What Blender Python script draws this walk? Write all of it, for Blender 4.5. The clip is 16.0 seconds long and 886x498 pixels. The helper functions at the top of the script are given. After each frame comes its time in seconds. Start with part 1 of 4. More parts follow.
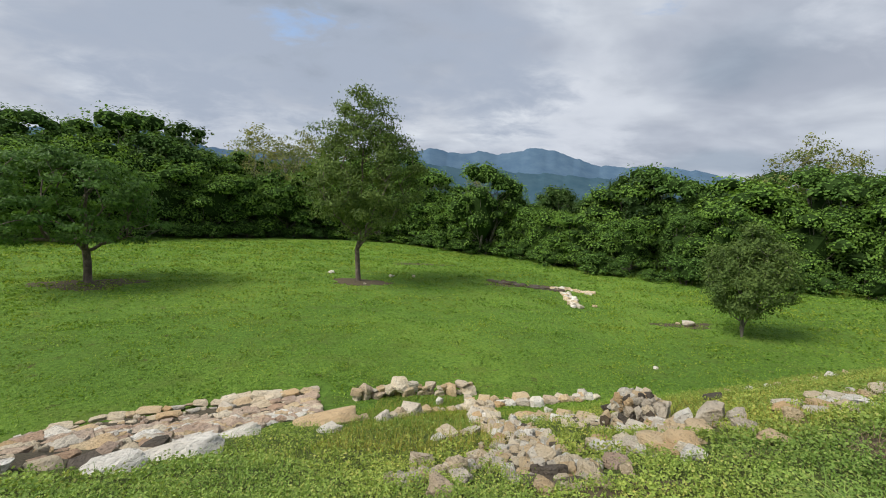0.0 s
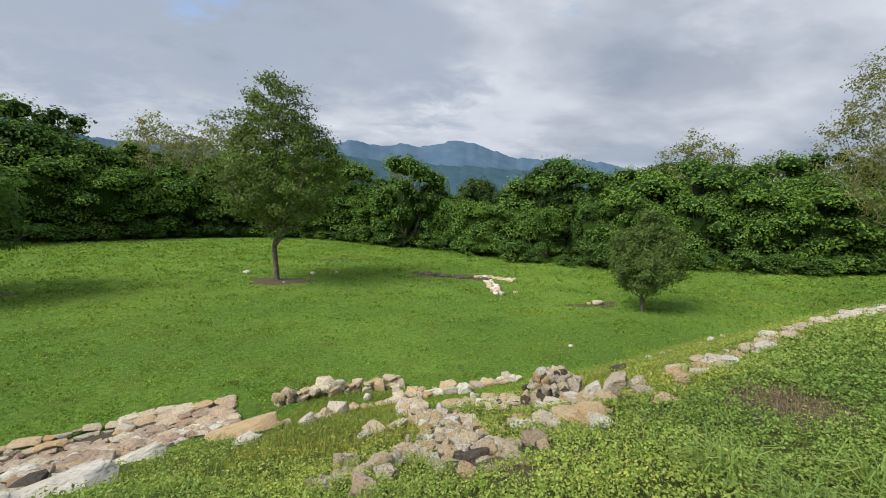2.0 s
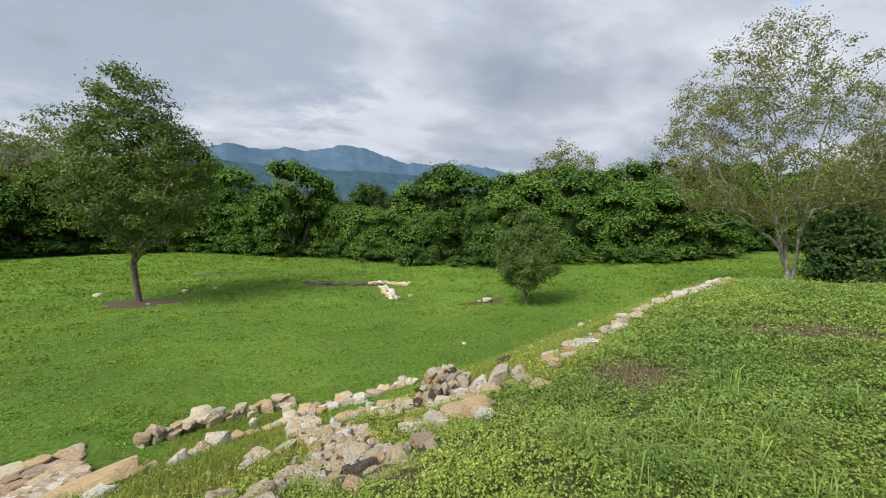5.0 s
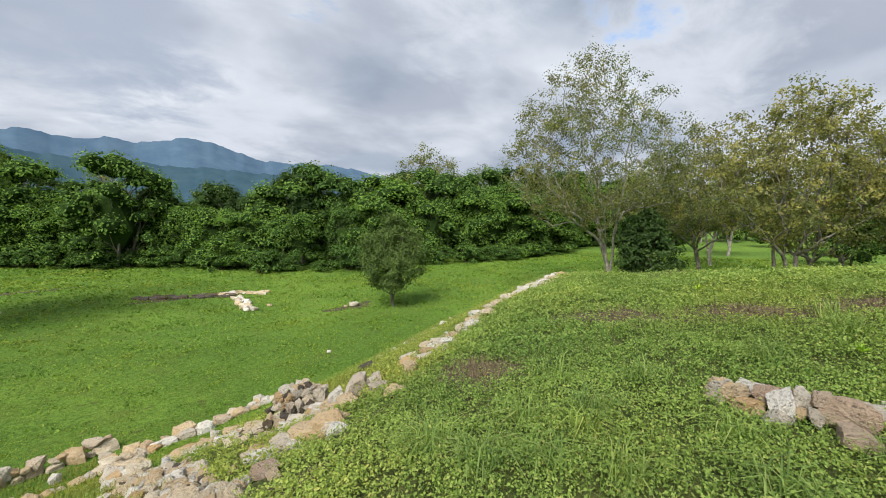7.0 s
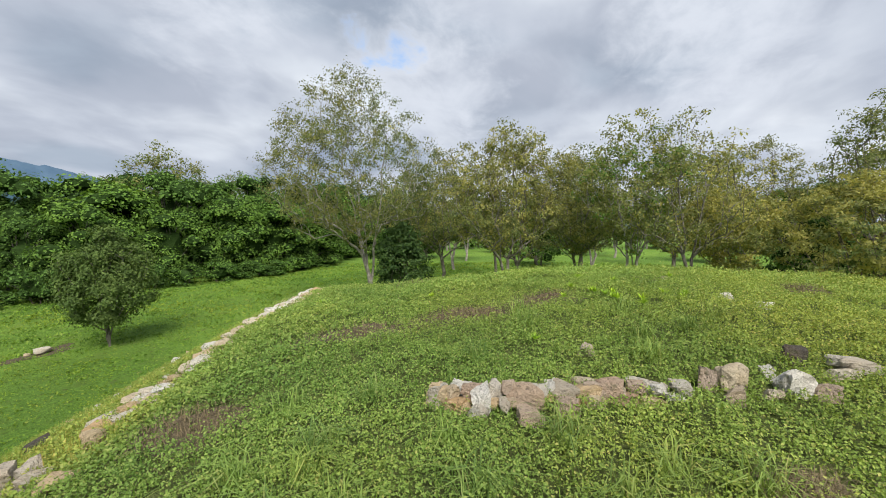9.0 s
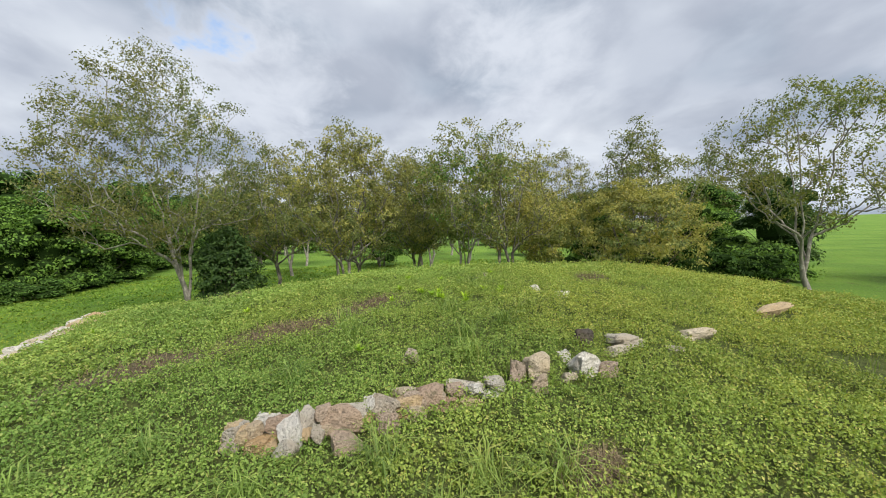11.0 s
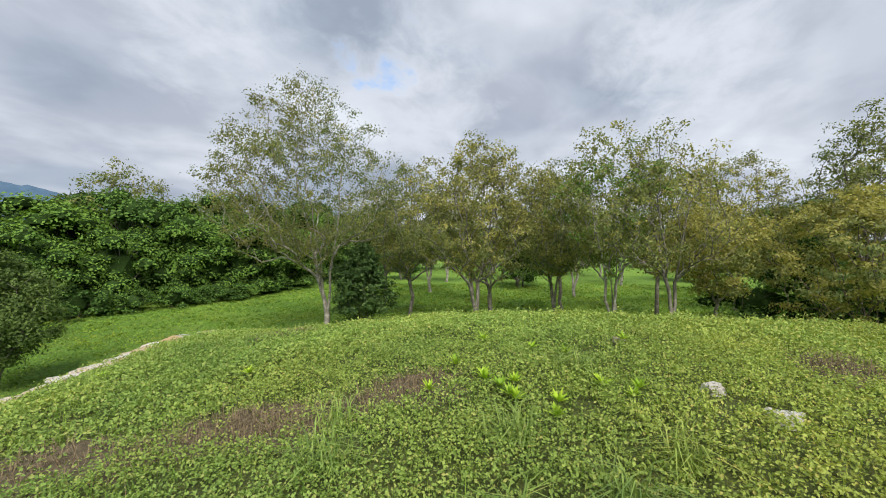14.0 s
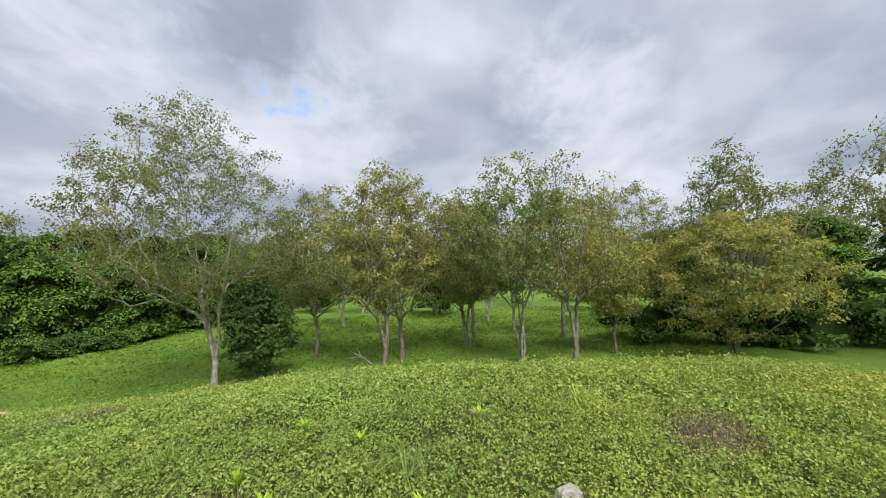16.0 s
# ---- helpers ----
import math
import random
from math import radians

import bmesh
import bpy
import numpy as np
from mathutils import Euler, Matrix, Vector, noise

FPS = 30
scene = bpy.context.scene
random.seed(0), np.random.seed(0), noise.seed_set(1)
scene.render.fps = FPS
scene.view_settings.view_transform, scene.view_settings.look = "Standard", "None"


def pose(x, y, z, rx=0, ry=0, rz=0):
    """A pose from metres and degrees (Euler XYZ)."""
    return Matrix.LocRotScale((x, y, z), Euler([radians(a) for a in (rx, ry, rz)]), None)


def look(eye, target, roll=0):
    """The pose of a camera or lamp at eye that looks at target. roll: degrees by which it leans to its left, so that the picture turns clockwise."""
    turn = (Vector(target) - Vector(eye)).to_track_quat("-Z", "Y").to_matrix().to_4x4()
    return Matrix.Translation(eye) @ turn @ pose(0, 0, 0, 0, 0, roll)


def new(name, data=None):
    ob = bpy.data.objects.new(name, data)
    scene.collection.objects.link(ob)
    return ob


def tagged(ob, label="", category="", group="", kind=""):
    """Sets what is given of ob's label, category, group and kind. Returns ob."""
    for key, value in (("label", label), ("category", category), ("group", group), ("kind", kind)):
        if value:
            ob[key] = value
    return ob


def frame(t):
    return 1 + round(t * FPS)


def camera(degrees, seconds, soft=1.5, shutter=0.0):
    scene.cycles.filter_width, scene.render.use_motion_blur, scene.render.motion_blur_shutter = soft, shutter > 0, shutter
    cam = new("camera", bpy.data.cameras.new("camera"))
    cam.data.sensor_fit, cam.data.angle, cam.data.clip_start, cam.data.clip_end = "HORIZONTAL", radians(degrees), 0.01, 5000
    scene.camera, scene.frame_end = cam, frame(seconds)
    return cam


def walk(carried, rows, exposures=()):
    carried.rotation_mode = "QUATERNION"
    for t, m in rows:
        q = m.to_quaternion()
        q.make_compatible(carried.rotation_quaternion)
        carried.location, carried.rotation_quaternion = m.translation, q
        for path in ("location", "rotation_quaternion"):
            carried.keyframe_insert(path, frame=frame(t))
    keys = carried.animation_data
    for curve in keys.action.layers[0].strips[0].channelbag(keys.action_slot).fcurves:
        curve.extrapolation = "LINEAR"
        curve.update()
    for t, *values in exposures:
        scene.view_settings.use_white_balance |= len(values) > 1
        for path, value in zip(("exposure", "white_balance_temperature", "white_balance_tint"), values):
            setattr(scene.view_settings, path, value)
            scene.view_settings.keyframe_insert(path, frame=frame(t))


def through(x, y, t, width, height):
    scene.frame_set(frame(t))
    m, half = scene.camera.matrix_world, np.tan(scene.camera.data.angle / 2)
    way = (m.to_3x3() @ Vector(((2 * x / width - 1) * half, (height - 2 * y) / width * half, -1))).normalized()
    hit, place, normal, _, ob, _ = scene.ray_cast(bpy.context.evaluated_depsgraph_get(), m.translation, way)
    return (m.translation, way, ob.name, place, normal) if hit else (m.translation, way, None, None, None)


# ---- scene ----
# seconds, eye x, y, z, yaw to the left from +y, pitch up, roll (degrees)
ROWS = (
    (0, 0.000, -0.000, 4.501, 0.03, -4.75, 3.13),
    (0.5, 0.007, 0.000, 4.501, -1.91, -4.88, 2.84),
    (1, 0.023, 0.010, 4.497, -4.23, -5.07, 2.49),
    (1.5, 0.049, 0.029, 4.494, -7.04, -5.23, 2.11),
    (2, 0.075, 0.040, 4.494, -10.28, -5.32, 1.79),
    (2.5, 0.103, 0.035, 4.497, -13.56, -5.27, 1.38),
    (3, 0.132, 0.027, 4.500, -16.46, -5.12, 0.96),
    (3.5, 0.157, 0.021, 4.504, -18.81, -4.79, 0.66),
    (4.2, 0.175, 0.020, 4.500, -21.40, -4.60, 0.50),
    (5, 0.195, 0.015, 4.500, -24.70, -4.40, 0.25),
    (6, 0.248, 0.006, 4.511, -31.28, -4.42, 0.04),
    (6.5, 0.319, 0.004, 4.519, -36.60, -4.40, 0.01),
    (7, 0.386, -0.017, 4.534, -42.70, -4.11, -0.08),
    (7.5, 0.408, -0.023, 4.557, -49.32, -3.60, -0.11),
    (8, 0.475, -0.052, 4.573, -56.47, -3.00, -0.15),
    (8.5, 0.618, -0.096, 4.577, -64.62, -2.65, -0.29),
    (9, 0.775, -0.159, 4.586, -73.83, -2.67, -0.50),
    (9.5, 0.903, -0.234, 4.598, -83.17, -2.93, -0.63),
    (9.7, 0.926, -0.273, 4.612, -86.35, -3.05, -0.80),
    (10.3, 1.000, -0.310, 4.605, -93.20, -3.10, -1.30),
    (11, 1.090, -0.360, 4.600, -95.00, -2.90, -1.90),
    (11.5, 1.160, -0.385, 4.600, -93.60, -2.60, -2.20),
    (11.8, 1.215, -0.397, 4.599, -91.55, -2.39, -2.34),
    (12, 1.360, -0.410, 4.583, -89.70, -2.03, -2.27),
    (12.5, 1.854, -0.464, 4.636, -84.85, -1.31, -2.09),
    (13, 2.309, -0.633, 4.654, -79.66, -0.92, -1.64),
    (13.5, 2.821, -0.789, 4.679, -76.33, -0.45, -1.16),
    (14, 3.326, -1.007, 4.723, -75.23, -0.08, -0.77),
    (14.5, 3.728, -1.237, 4.821, -75.83, 0.43, -0.61),
    (15, 4.101, -1.364, 4.876, -78.16, 1.43, -1.10),
    (15.5, 4.211, -1.527, 4.918, -81.71, 2.43, -1.91),
    (16, 4.260, -1.602, 4.912, -86.18, 3.32, -2.87),
)


def aim(x, y, z, yaw, pitch, roll):
    a, p = radians(yaw), radians(pitch)
    return look((x, y, z), (x - math.sin(a) * math.cos(p), y + math.cos(a) * math.cos(p), z + math.sin(p)), roll)


cam = camera(93.6, 16.0, soft=1.0)
walk(cam, [(row[0], aim(*row[1:])) for row in ROWS], exposures=((0.0, 0.06), (3.0, 0.12), (5.5, 0.18), (8.0, 0.25), (12.5, 0.24), (16.0, 0.27)))


# ---- sky and light ----
SUN_UP, SUN_TURN = 46.0, 243.0  # elevation, and the bearing that the light comes from (clockwise from +y)


def make_world():
    world = bpy.data.worlds.new("overcast_sky")
    scene.world = world
    world.use_nodes = True
    nt = world.node_tree
    nt.nodes.clear()
    N, L = nt.nodes.new, nt.links.new
    out, back = N("ShaderNodeOutputWorld"), N("ShaderNodeBackground")
    sky = N("ShaderNodeTexSky")
    sky.sky_type, sky.sun_disc = "NISHITA", False
    sky.sun_elevation, sky.sun_rotation = radians(SUN_UP), radians(SUN_TURN)
    sky.air_density, sky.dust_density = 1.0, 2.0
    dim = N("ShaderNodeMix")
    dim.data_type, dim.blend_type = "RGBA", "MULTIPLY"
    dim.inputs["Factor"].default_value = 1.0
    dim.inputs["B"].default_value = (0.21, 0.21, 0.21, 1)
    L(sky.outputs["Color"], dim.inputs["A"])
    tc, sep = N("ShaderNodeTexCoord"), N("ShaderNodeSeparateXYZ")
    L(tc.outputs["Generated"], sep.inputs[0])
    lift = N("ShaderNodeMath")
    lift.operation = "ADD"
    lift.inputs[1].default_value = 0.22
    up = N("ShaderNodeMath")
    up.operation = "MAXIMUM"
    up.inputs[1].default_value = 0.0
    L(sep.outputs["Z"], up.inputs[0])
    L(up.outputs[0], lift.inputs[0])
    flat = N("ShaderNodeVectorMath")
    flat.operation = "DIVIDE"
    L(tc.outputs["Generated"], flat.inputs[0])
    joined = N("ShaderNodeCombineXYZ")
    for k in range(3):
        L(lift.outputs[0], joined.inputs[k])
    L(joined.outputs[0], flat.inputs[1])

    def cloud_noise(size, detail, rough, shift, wisp=0.0):
        n = N("ShaderNodeTexNoise")
        n.noise_dimensions = "3D"
        n.inputs["Scale"].default_value, n.inputs["Detail"].default_value = size, detail
        n.inputs["Roughness"].default_value, n.inputs["Distortion"].default_value = rough, wisp
        m = N("ShaderNodeMapping")
        m.inputs["Location"].default_value = shift
        m.inputs["Scale"].default_value = (1.0, 1.25, 0.15)
        L(flat.outputs[0], m.inputs["Vector"])
        L(m.outputs[0], n.inputs["Vector"])
        return n.outputs["Fac"]

    def ramp(source, *stops):
        r = N("ShaderNodeValToRGB")
        r.color_ramp.interpolation = "EASE"
        while len(r.color_ramp.elements) < len(stops):
            r.color_ramp.elements.new(0.5)
        for e, (at, col) in zip(r.color_ramp.elements, stops):
            e.position, e.color = at, (*col, 1)
        L(source, r.inputs["Fac"])
        return r.outputs["Color"]

    def mixed(fac, a, b, how="MIX"):
        m = N("ShaderNodeMix")
        m.data_type, m.blend_type = "RGBA", how
        if isinstance(fac, float):
            m.inputs["Factor"].default_value = fac
        else:
            L(fac, m.inputs["Factor"])
        L(a, m.inputs["A"])
        L(b, m.inputs["B"])
        return m.outputs["Result"]

    # broad grey decks, with lighter breaks and a few blue gaps
    deck = ramp(cloud_noise(1.0, 5, 0.42, (3.1, 1.7, 0.0), 0.25), (0.34, (0.33, 0.385, 0.47)), (0.47, (0.45, 0.49, 0.57)), (0.57, (0.56, 0.60, 0.67)), (0.68, (0.70, 0.735, 0.79)))
    wisps = ramp(cloud_noise(2.4, 6, 0.5, (8.2, 0.4, 2.0), 0.3), (0.35, (0.88, 0.89, 0.91)), (0.65, (1.1, 1.1, 1.09)))
    clouds = mixed(1.0, deck, wisps, "MULTIPLY")
    ragged = cloud_noise(4.0, 6, 0.6, (5.6, 9.3, 4.0), 0.3)

    def break_at(way, low, high):
        """A torn opening of the cloud round a direction."""
        d, add, sub, fit = N("ShaderNodeVectorMath"), N("ShaderNodeMath"), N("ShaderNodeMath"), N("ShaderNodeMapRange")
        d.operation, add.operation, sub.operation = "DOT_PRODUCT", "MULTIPLY_ADD", "SUBTRACT"
        d.inputs[1].default_value = Vector(way).normalized()
        L(tc.outputs["Generated"], d.inputs[0])
        L(ragged, sub.inputs[0])
        sub.inputs[1].default_value = 0.5
        L(sub.outputs[0], add.inputs[0])
        add.inputs[1].default_value = 0.055
        L(d.outputs["Value"], add.inputs[2])
        fit.interpolation_type = "SMOOTHSTEP"
        fit.inputs["From Min"].default_value, fit.inputs["From Max"].default_value = low, high
        L(add.outputs[0], fit.inputs["Value"])
        return fit.outputs[0]

    pale = N("ShaderNodeRGB")
    pale.outputs[0].default_value = (0.62, 0.66, 0.735, 1)
    slate = N("ShaderNodeRGB")
    slate.outputs[0].default_value = (0.385, 0.44, 0.54, 1)
    for way in ((0.889, 0.291, 0.345), (0.892, -0.273, 0.361), (-0.50, 0.84, 0.20), (0.256, 0.945, 0.20), (0.62, 0.62, 0.48)):
        clouds = mixed(break_at(way, 0.978, 1.008), clouds, pale.outputs[0])
    for way in ((-0.44, 0.86, 0.272), (-0.20, 0.93, 0.30), (0.08, 0.95, 0.31), (-0.58, 0.76, 0.30)):
        clouds = mixed(break_at(way, 0.978, 1.004), clouds, slate.outputs[0])
    for way in ((0.850, 0.340, 0.410), (-0.286, 0.87, 0.405), (0.393, 0.82, 0.425)):
        clouds = mixed(break_at(way, 0.999, 1.012), clouds, dim.outputs["Result"])
    L(clouds, back.inputs["Color"])
    back.inputs["Strength"].default_value = 1.0
    L(back.outputs[0], out.inputs["Surface"])


make_world()
sun = bpy.data.lights.new("sun", "SUN")
sun.energy, sun.angle, sun.color = 4.8, radians(32), (1.0, 0.95, 0.86)
sun_ob = new("sun", sun)
sun_ob.matrix_world = look((0, 0, 60), (
    -60 * math.sin(radians(SUN_TURN)) / math.tan(radians(SUN_UP)), -60 * math.cos(radians(SUN_TURN)) / math.tan(radians(SUN_UP)), 0))


# ---- materials ----
def material(name):
    m = bpy.data.materials.new(name)
    m.use_nodes = True
    nt = m.node_tree
    return m, nt, nt.nodes["Principled BSDF"]


def noise_node(nt, vector, scale, detail=5.0, rough=0.55):
    n = nt.nodes.new("ShaderNodeTexNoise")
    n.inputs["Scale"].default_value, n.inputs["Detail"].default_value, n.inputs["Roughness"].default_value = scale, detail, rough
    if vector is not None:
        nt.links.new(vector, n.inputs["Vector"])
    return n.outputs["Fac"]


def ramp_node(nt, source, *stops):
    r = nt.nodes.new("ShaderNodeValToRGB")
    while len(r.color_ramp.elements) < len(stops):
        r.color_ramp.elements.new(0.5)
    for e, (at, col) in zip(r.color_ramp.elements, stops):
        e.position, e.color = at, (*col, 1)
    nt.links.new(source, r.inputs["Fac"])
    return r.outputs["Color"]


def mix_node(nt, fac, a, b, how="MIX"):
    m = nt.nodes.new("ShaderNodeMix")
    m.data_type, m.blend_type = "RGBA", how
    for value, key in ((fac, "Factor"), (a, "A"), (b, "B")):
        if isinstance(value, (int, float)):
            m.inputs[key].default_value = value
        elif isinstance(value, tuple):
            m.inputs[key].default_value = (*value, 1)
        else:
            nt.links.new(value, m.inputs[key])
    return m.outputs["Result"]


def bump_node(nt, shader, height, strength, distance=0.02):
    b = nt.nodes.new("ShaderNodeBump")
    b.inputs["Strength"].default_value, b.inputs["Distance"].default_value = strength, distance
    nt.links.new(height, b.inputs["Height"])
    nt.links.new(b.outputs[0], shader.inputs["Normal"])


def place(nt, which="Object"):
    return nt.nodes.new("ShaderNodeTexCoord").outputs[which]


def leaf_material(name, dark, mid, light, dry=None, gloss=0.62, through=0.35, fading=True):
    """Leaves: each one of its own tint, a little light coming through them."""
    m, nt, p = material(name)
    geo, info = nt.nodes.new("ShaderNodeNewGeometry"), nt.nodes.new("ShaderNodeObjectInfo")
    stops = [(0.0, dark), (0.45, mid), (0.85, light)]
    if dry:
        stops.append((1.0, dry))
    col = ramp_node(nt, geo.outputs["Random Per Island"], *stops)
    blotch = ramp_node(nt, noise_node(nt, geo.outputs["Position"], 0.55, 3), (0.3, (0.72, 0.78, 0.7)), (0.7, (1.18, 1.12, 1.0)))
    col = mix_node(nt, 1.0, col, blotch, "MULTIPLY")
    if fading:
        sere = ramp_node(nt, noise_node(nt, geo.outputs["Position"], 0.16, 5, 0.6), (0.42, (0.92, 1.0, 1.0)), (0.62, (1.16, 1.03, 0.95)))
        col = mix_node(nt, 1.0, col, sere, "MULTIPLY")
    whole = ramp_node(nt, info.outputs["Random"], (0.0, (0.78, 0.84, 0.85)), (1.0, (1.14, 1.12, 0.95)))
    col = mix_node(nt, 1.0, col, whole, "MULTIPLY")
    nt.links.new(col, p.inputs["Base Color"])
    p.inputs["Roughness"].default_value = gloss
    p.inputs["Specular IOR Level"].default_value = 0.2
    back = nt.nodes.new("ShaderNodeBsdfTranslucent")
    nt.links.new(mix_node(nt, 1.0, col, (1.25, 1.2, 0.6), "MULTIPLY"), back.inputs["Color"])
    both = nt.nodes.new("ShaderNodeMixShader")
    both.inputs[0].default_value = through
    nt.links.new(p.outputs[0], both.inputs[1])
    nt.links.new(back.outputs[0], both.inputs[2])
    nt.links.new(both.outputs[0], nt.nodes["Material Output"].inputs["Surface"])
    return m


def bark_material(name, dark, light, scale=9.0):
    m, nt, p = material(name)
    at = place(nt)
    stretch = nt.nodes.new("ShaderNodeMapping")
    stretch.inputs["Scale"].default_value = (1, 1, 0.22)
    nt.links.new(at, stretch.inputs["Vector"])
    grain = noise_node(nt, stretch.outputs[0], scale, 7, 0.65)
    col = ramp_node(nt, grain, (0.3, dark), (0.7, light))
    lichen = ramp_node(nt, noise_node(nt, at, 3.0, 5), (0.52, (0, 0, 0)), (0.66, (1, 1, 1)))
    col = mix_node(nt, lichen, col, tuple(min(1, c * 1.35) for c in light))
    nt.links.new(col, p.inputs["Base Color"])
    p.inputs["Roughness"].default_value = 0.9
    bump_node(nt, p, grain, 0.9, 0.03)
    return m


def stone_material(name, pale, mid, dark, rust):
    """Weathered limestone: a tint for each stone, pits, dark lichen and painted crevice shade, rusty stains."""
    m, nt, p = material(name)
    at, info = place(nt), nt.nodes.new("ShaderNodeObjectInfo")
    seed = nt.nodes.new("ShaderNodeVectorMath")
    seed.operation = "ADD"
    shift = nt.nodes.new("ShaderNodeCombineXYZ")
    times = nt.nodes.new("ShaderNodeMath")
    times.operation = "MULTIPLY"
    times.inputs[1].default_value = 37.0
    nt.links.new(info.outputs["Random"], times.inputs[0])
    nt.links.new(times.outputs[0], shift.inputs[0])
    nt.links.new(at, seed.inputs[0])
    nt.links.new(shift.outputs[0], seed.inputs[1])
    spot = seed.outputs[0]
    tint = ramp_node(nt, info.outputs["Random"], (0.0, mid), (0.3, pale), (0.55, mid), (0.75, rust), (1.0, pale))
    large, fine = noise_node(nt, spot, 1.3, 6, 0.6), noise_node(nt, spot, 6.5, 9, 0.74)
    col = mix_node(nt, ramp_node(nt, large, (0.42, (0, 0, 0)), (0.62, (1, 1, 1))), tint, rust)
    col = mix_node(nt, 0.55, col, tint)
    # dark where the fine noise is low: lichen, and crevice shade in the colour
    col = mix_node(nt, ramp_node(nt, fine, (0.33, (0.8, 0.8, 0.8)), (0.455, (0, 0, 0))), col, dark)
    pits = nt.nodes.new("ShaderNodeTexVoronoi")
    pits.inputs["Scale"].default_value = 6.5
    nt.links.new(spot, pits.inputs["Vector"])
    moss = ramp_node(nt, noise_node(nt, spot, 1.9, 6), (0.62, (0, 0, 0)), (0.72, (0.6, 0.6, 0.6)))
    col = mix_node(nt, moss, col, (0.10, 0.11, 0.05))
    nt.links.new(col, p.inputs["Base Color"])
    p.inputs["Roughness"].default_value = 0.92
    p.inputs["Specular IOR Level"].default_value = 0.25
    bump_node(nt, p, mix_node(nt, 0.35, mix_node(nt, 0.4, fine, pits.outputs["Distance"]), noise_node(nt, spot, 13.0, 6, 0.7)), 0.9, 0.11)
    return m


def land_material():
    """Soil and low turf: bright meadow, drier patches, bare brown spots on the mound."""
    m, nt, p = material("turf")
    at = nt.nodes.new("ShaderNodeNewGeometry").outputs["Position"]
    broad, middle, fine = noise_node(nt, at, 0.11, 4), noise_node(nt, at, 0.9, 6, 0.6), noise_node(nt, at, 9.0, 8, 0.75)
    col = ramp_node(nt, fine, (0.30, (0.060, 0.108, 0.016)), (0.5, (0.142, 0.255, 0.041)), (0.68, (0.235, 0.360, 0.066)))
    dry = ramp_node(nt, middle, (0.5, (0, 0, 0)), (0.68, (0.75, 0.75, 0.75)))
    col = mix_node(nt, dry, col, (0.140, 0.200, 0.042))
    lush = ramp_node(nt, broad, (0.42, (0.80, 0.86, 0.8)), (0.6, (1.12, 1.1, 1.0)))
    col = mix_node(nt, 1.0, col, lush, "MULTIPLY")
    soil = ramp_node(nt, noise_node(nt, at, 2.3, 7, 0.62), (0.62, (0, 0, 0)), (0.70, (0.8, 0.8, 0.8)))
    col = mix_node(nt, soil, col, (0.10, 0.085, 0.035))
    # the mound, under its creeper, has a darker, less green ground than the turf
    sep, rise = nt.nodes.new("ShaderNodeSeparateXYZ"), nt.nodes.new("ShaderNodeMapRange")
    nt.links.new(at, sep.inputs[0])
    rise.inputs["From Min"].default_value, rise.inputs["From Max"].default_value = 0.5, 1.7
    nt.links.new(sep.outputs["Z"], rise.inputs["Value"])
    mound_ground = ramp_node(nt, fine, (0.32, (0.050, 0.064, 0.022)), (0.52, (0.120, 0.150, 0.044)), (0.7, (0.21, 0.215, 0.080)))
    col = mix_node(nt, rise.outputs[0], col, mound_ground)
    nt.links.new(col, p.inputs["Base Color"])
    p.inputs["Roughness"].default_value = 0.95
    p.inputs["Specular IOR Level"].default_value = 0.15
    bump_node(nt, p, mix_node(nt, 0.5, fine, noise_node(nt, at, 40.0, 5, 0.7)), 1.0, 0.14)
    return m


def plain_material(name, a, b, scale, rough=0.9, bump=0.6, shine=0.25):
    m, nt, p = material(name)
    at = place(nt)
    n = noise_node(nt, at, scale, 6, 0.65)
    nt.links.new(ramp_node(nt, n, (0.3, a), (0.7, b)), p.inputs["Base Color"])
    p.inputs["Roughness"].default_value = rough
    p.inputs["Specular IOR Level"].default_value = shine
    bump_node(nt, p, n, bump, 0.03)
    return m


TURF = land_material()
BARK_GREY = bark_material("grey_bark", (0.06, 0.052, 0.042), (0.215, 0.195, 0.165))
BARK_DARK = bark_material("dark_bark", (0.045, 0.036, 0.028), (0.15, 0.12, 0.095))
BARK_PALE = bark_material("pale_bark", (0.11, 0.098, 0.08), (0.31, 0.29, 0.25))
STONE = stone_material("limestone", (0.70, 0.63, 0.50), (0.61, 0.52, 0.38), (0.12, 0.10, 0.08), (0.57, 0.43, 0.27))
STONE_WHITE = stone_material("white_limestone", (0.78, 0.755, 0.70), (0.70, 0.665, 0.59), (0.16, 0.145, 0.125), (0.60, 0.53, 0.43))
STONE_RED = stone_material("reddish_stone", (0.50, 0.40, 0.32), (0.40, 0.30, 0.235), (0.08, 0.065, 0.055), (0.44, 0.30, 0.20))
STONE_TAN = stone_material("tan_stone", (0.62, 0.50, 0.33), (0.56, 0.43, 0.27), (0.18, 0.145, 0.10), (0.56, 0.38, 0.20))
STONE_PINK = stone_material("pinkish_stone", (0.58, 0.49, 0.40), (0.50, 0.405, 0.32), (0.11, 0.09, 0.075), (0.50, 0.36, 0.25))
STONE_GREY = stone_material("grey_stone", (0.60, 0.565, 0.49), (0.50, 0.455, 0.38), (0.08, 0.07, 0.06), (0.52, 0.41, 0.29))
LEAF_OAK = leaf_material("dull_green_leaves", (0.050, 0.086, 0.026), (0.092, 0.148, 0.043), (0.148, 0.215, 0.070), through=0.3, fading=False)
LEAF_AIRY = leaf_material("olive_leaves", (0.114, 0.138, 0.065), (0.186, 0.214, 0.094), (0.28, 0.305, 0.138), (0.31, 0.285, 0.125), through=0.46)
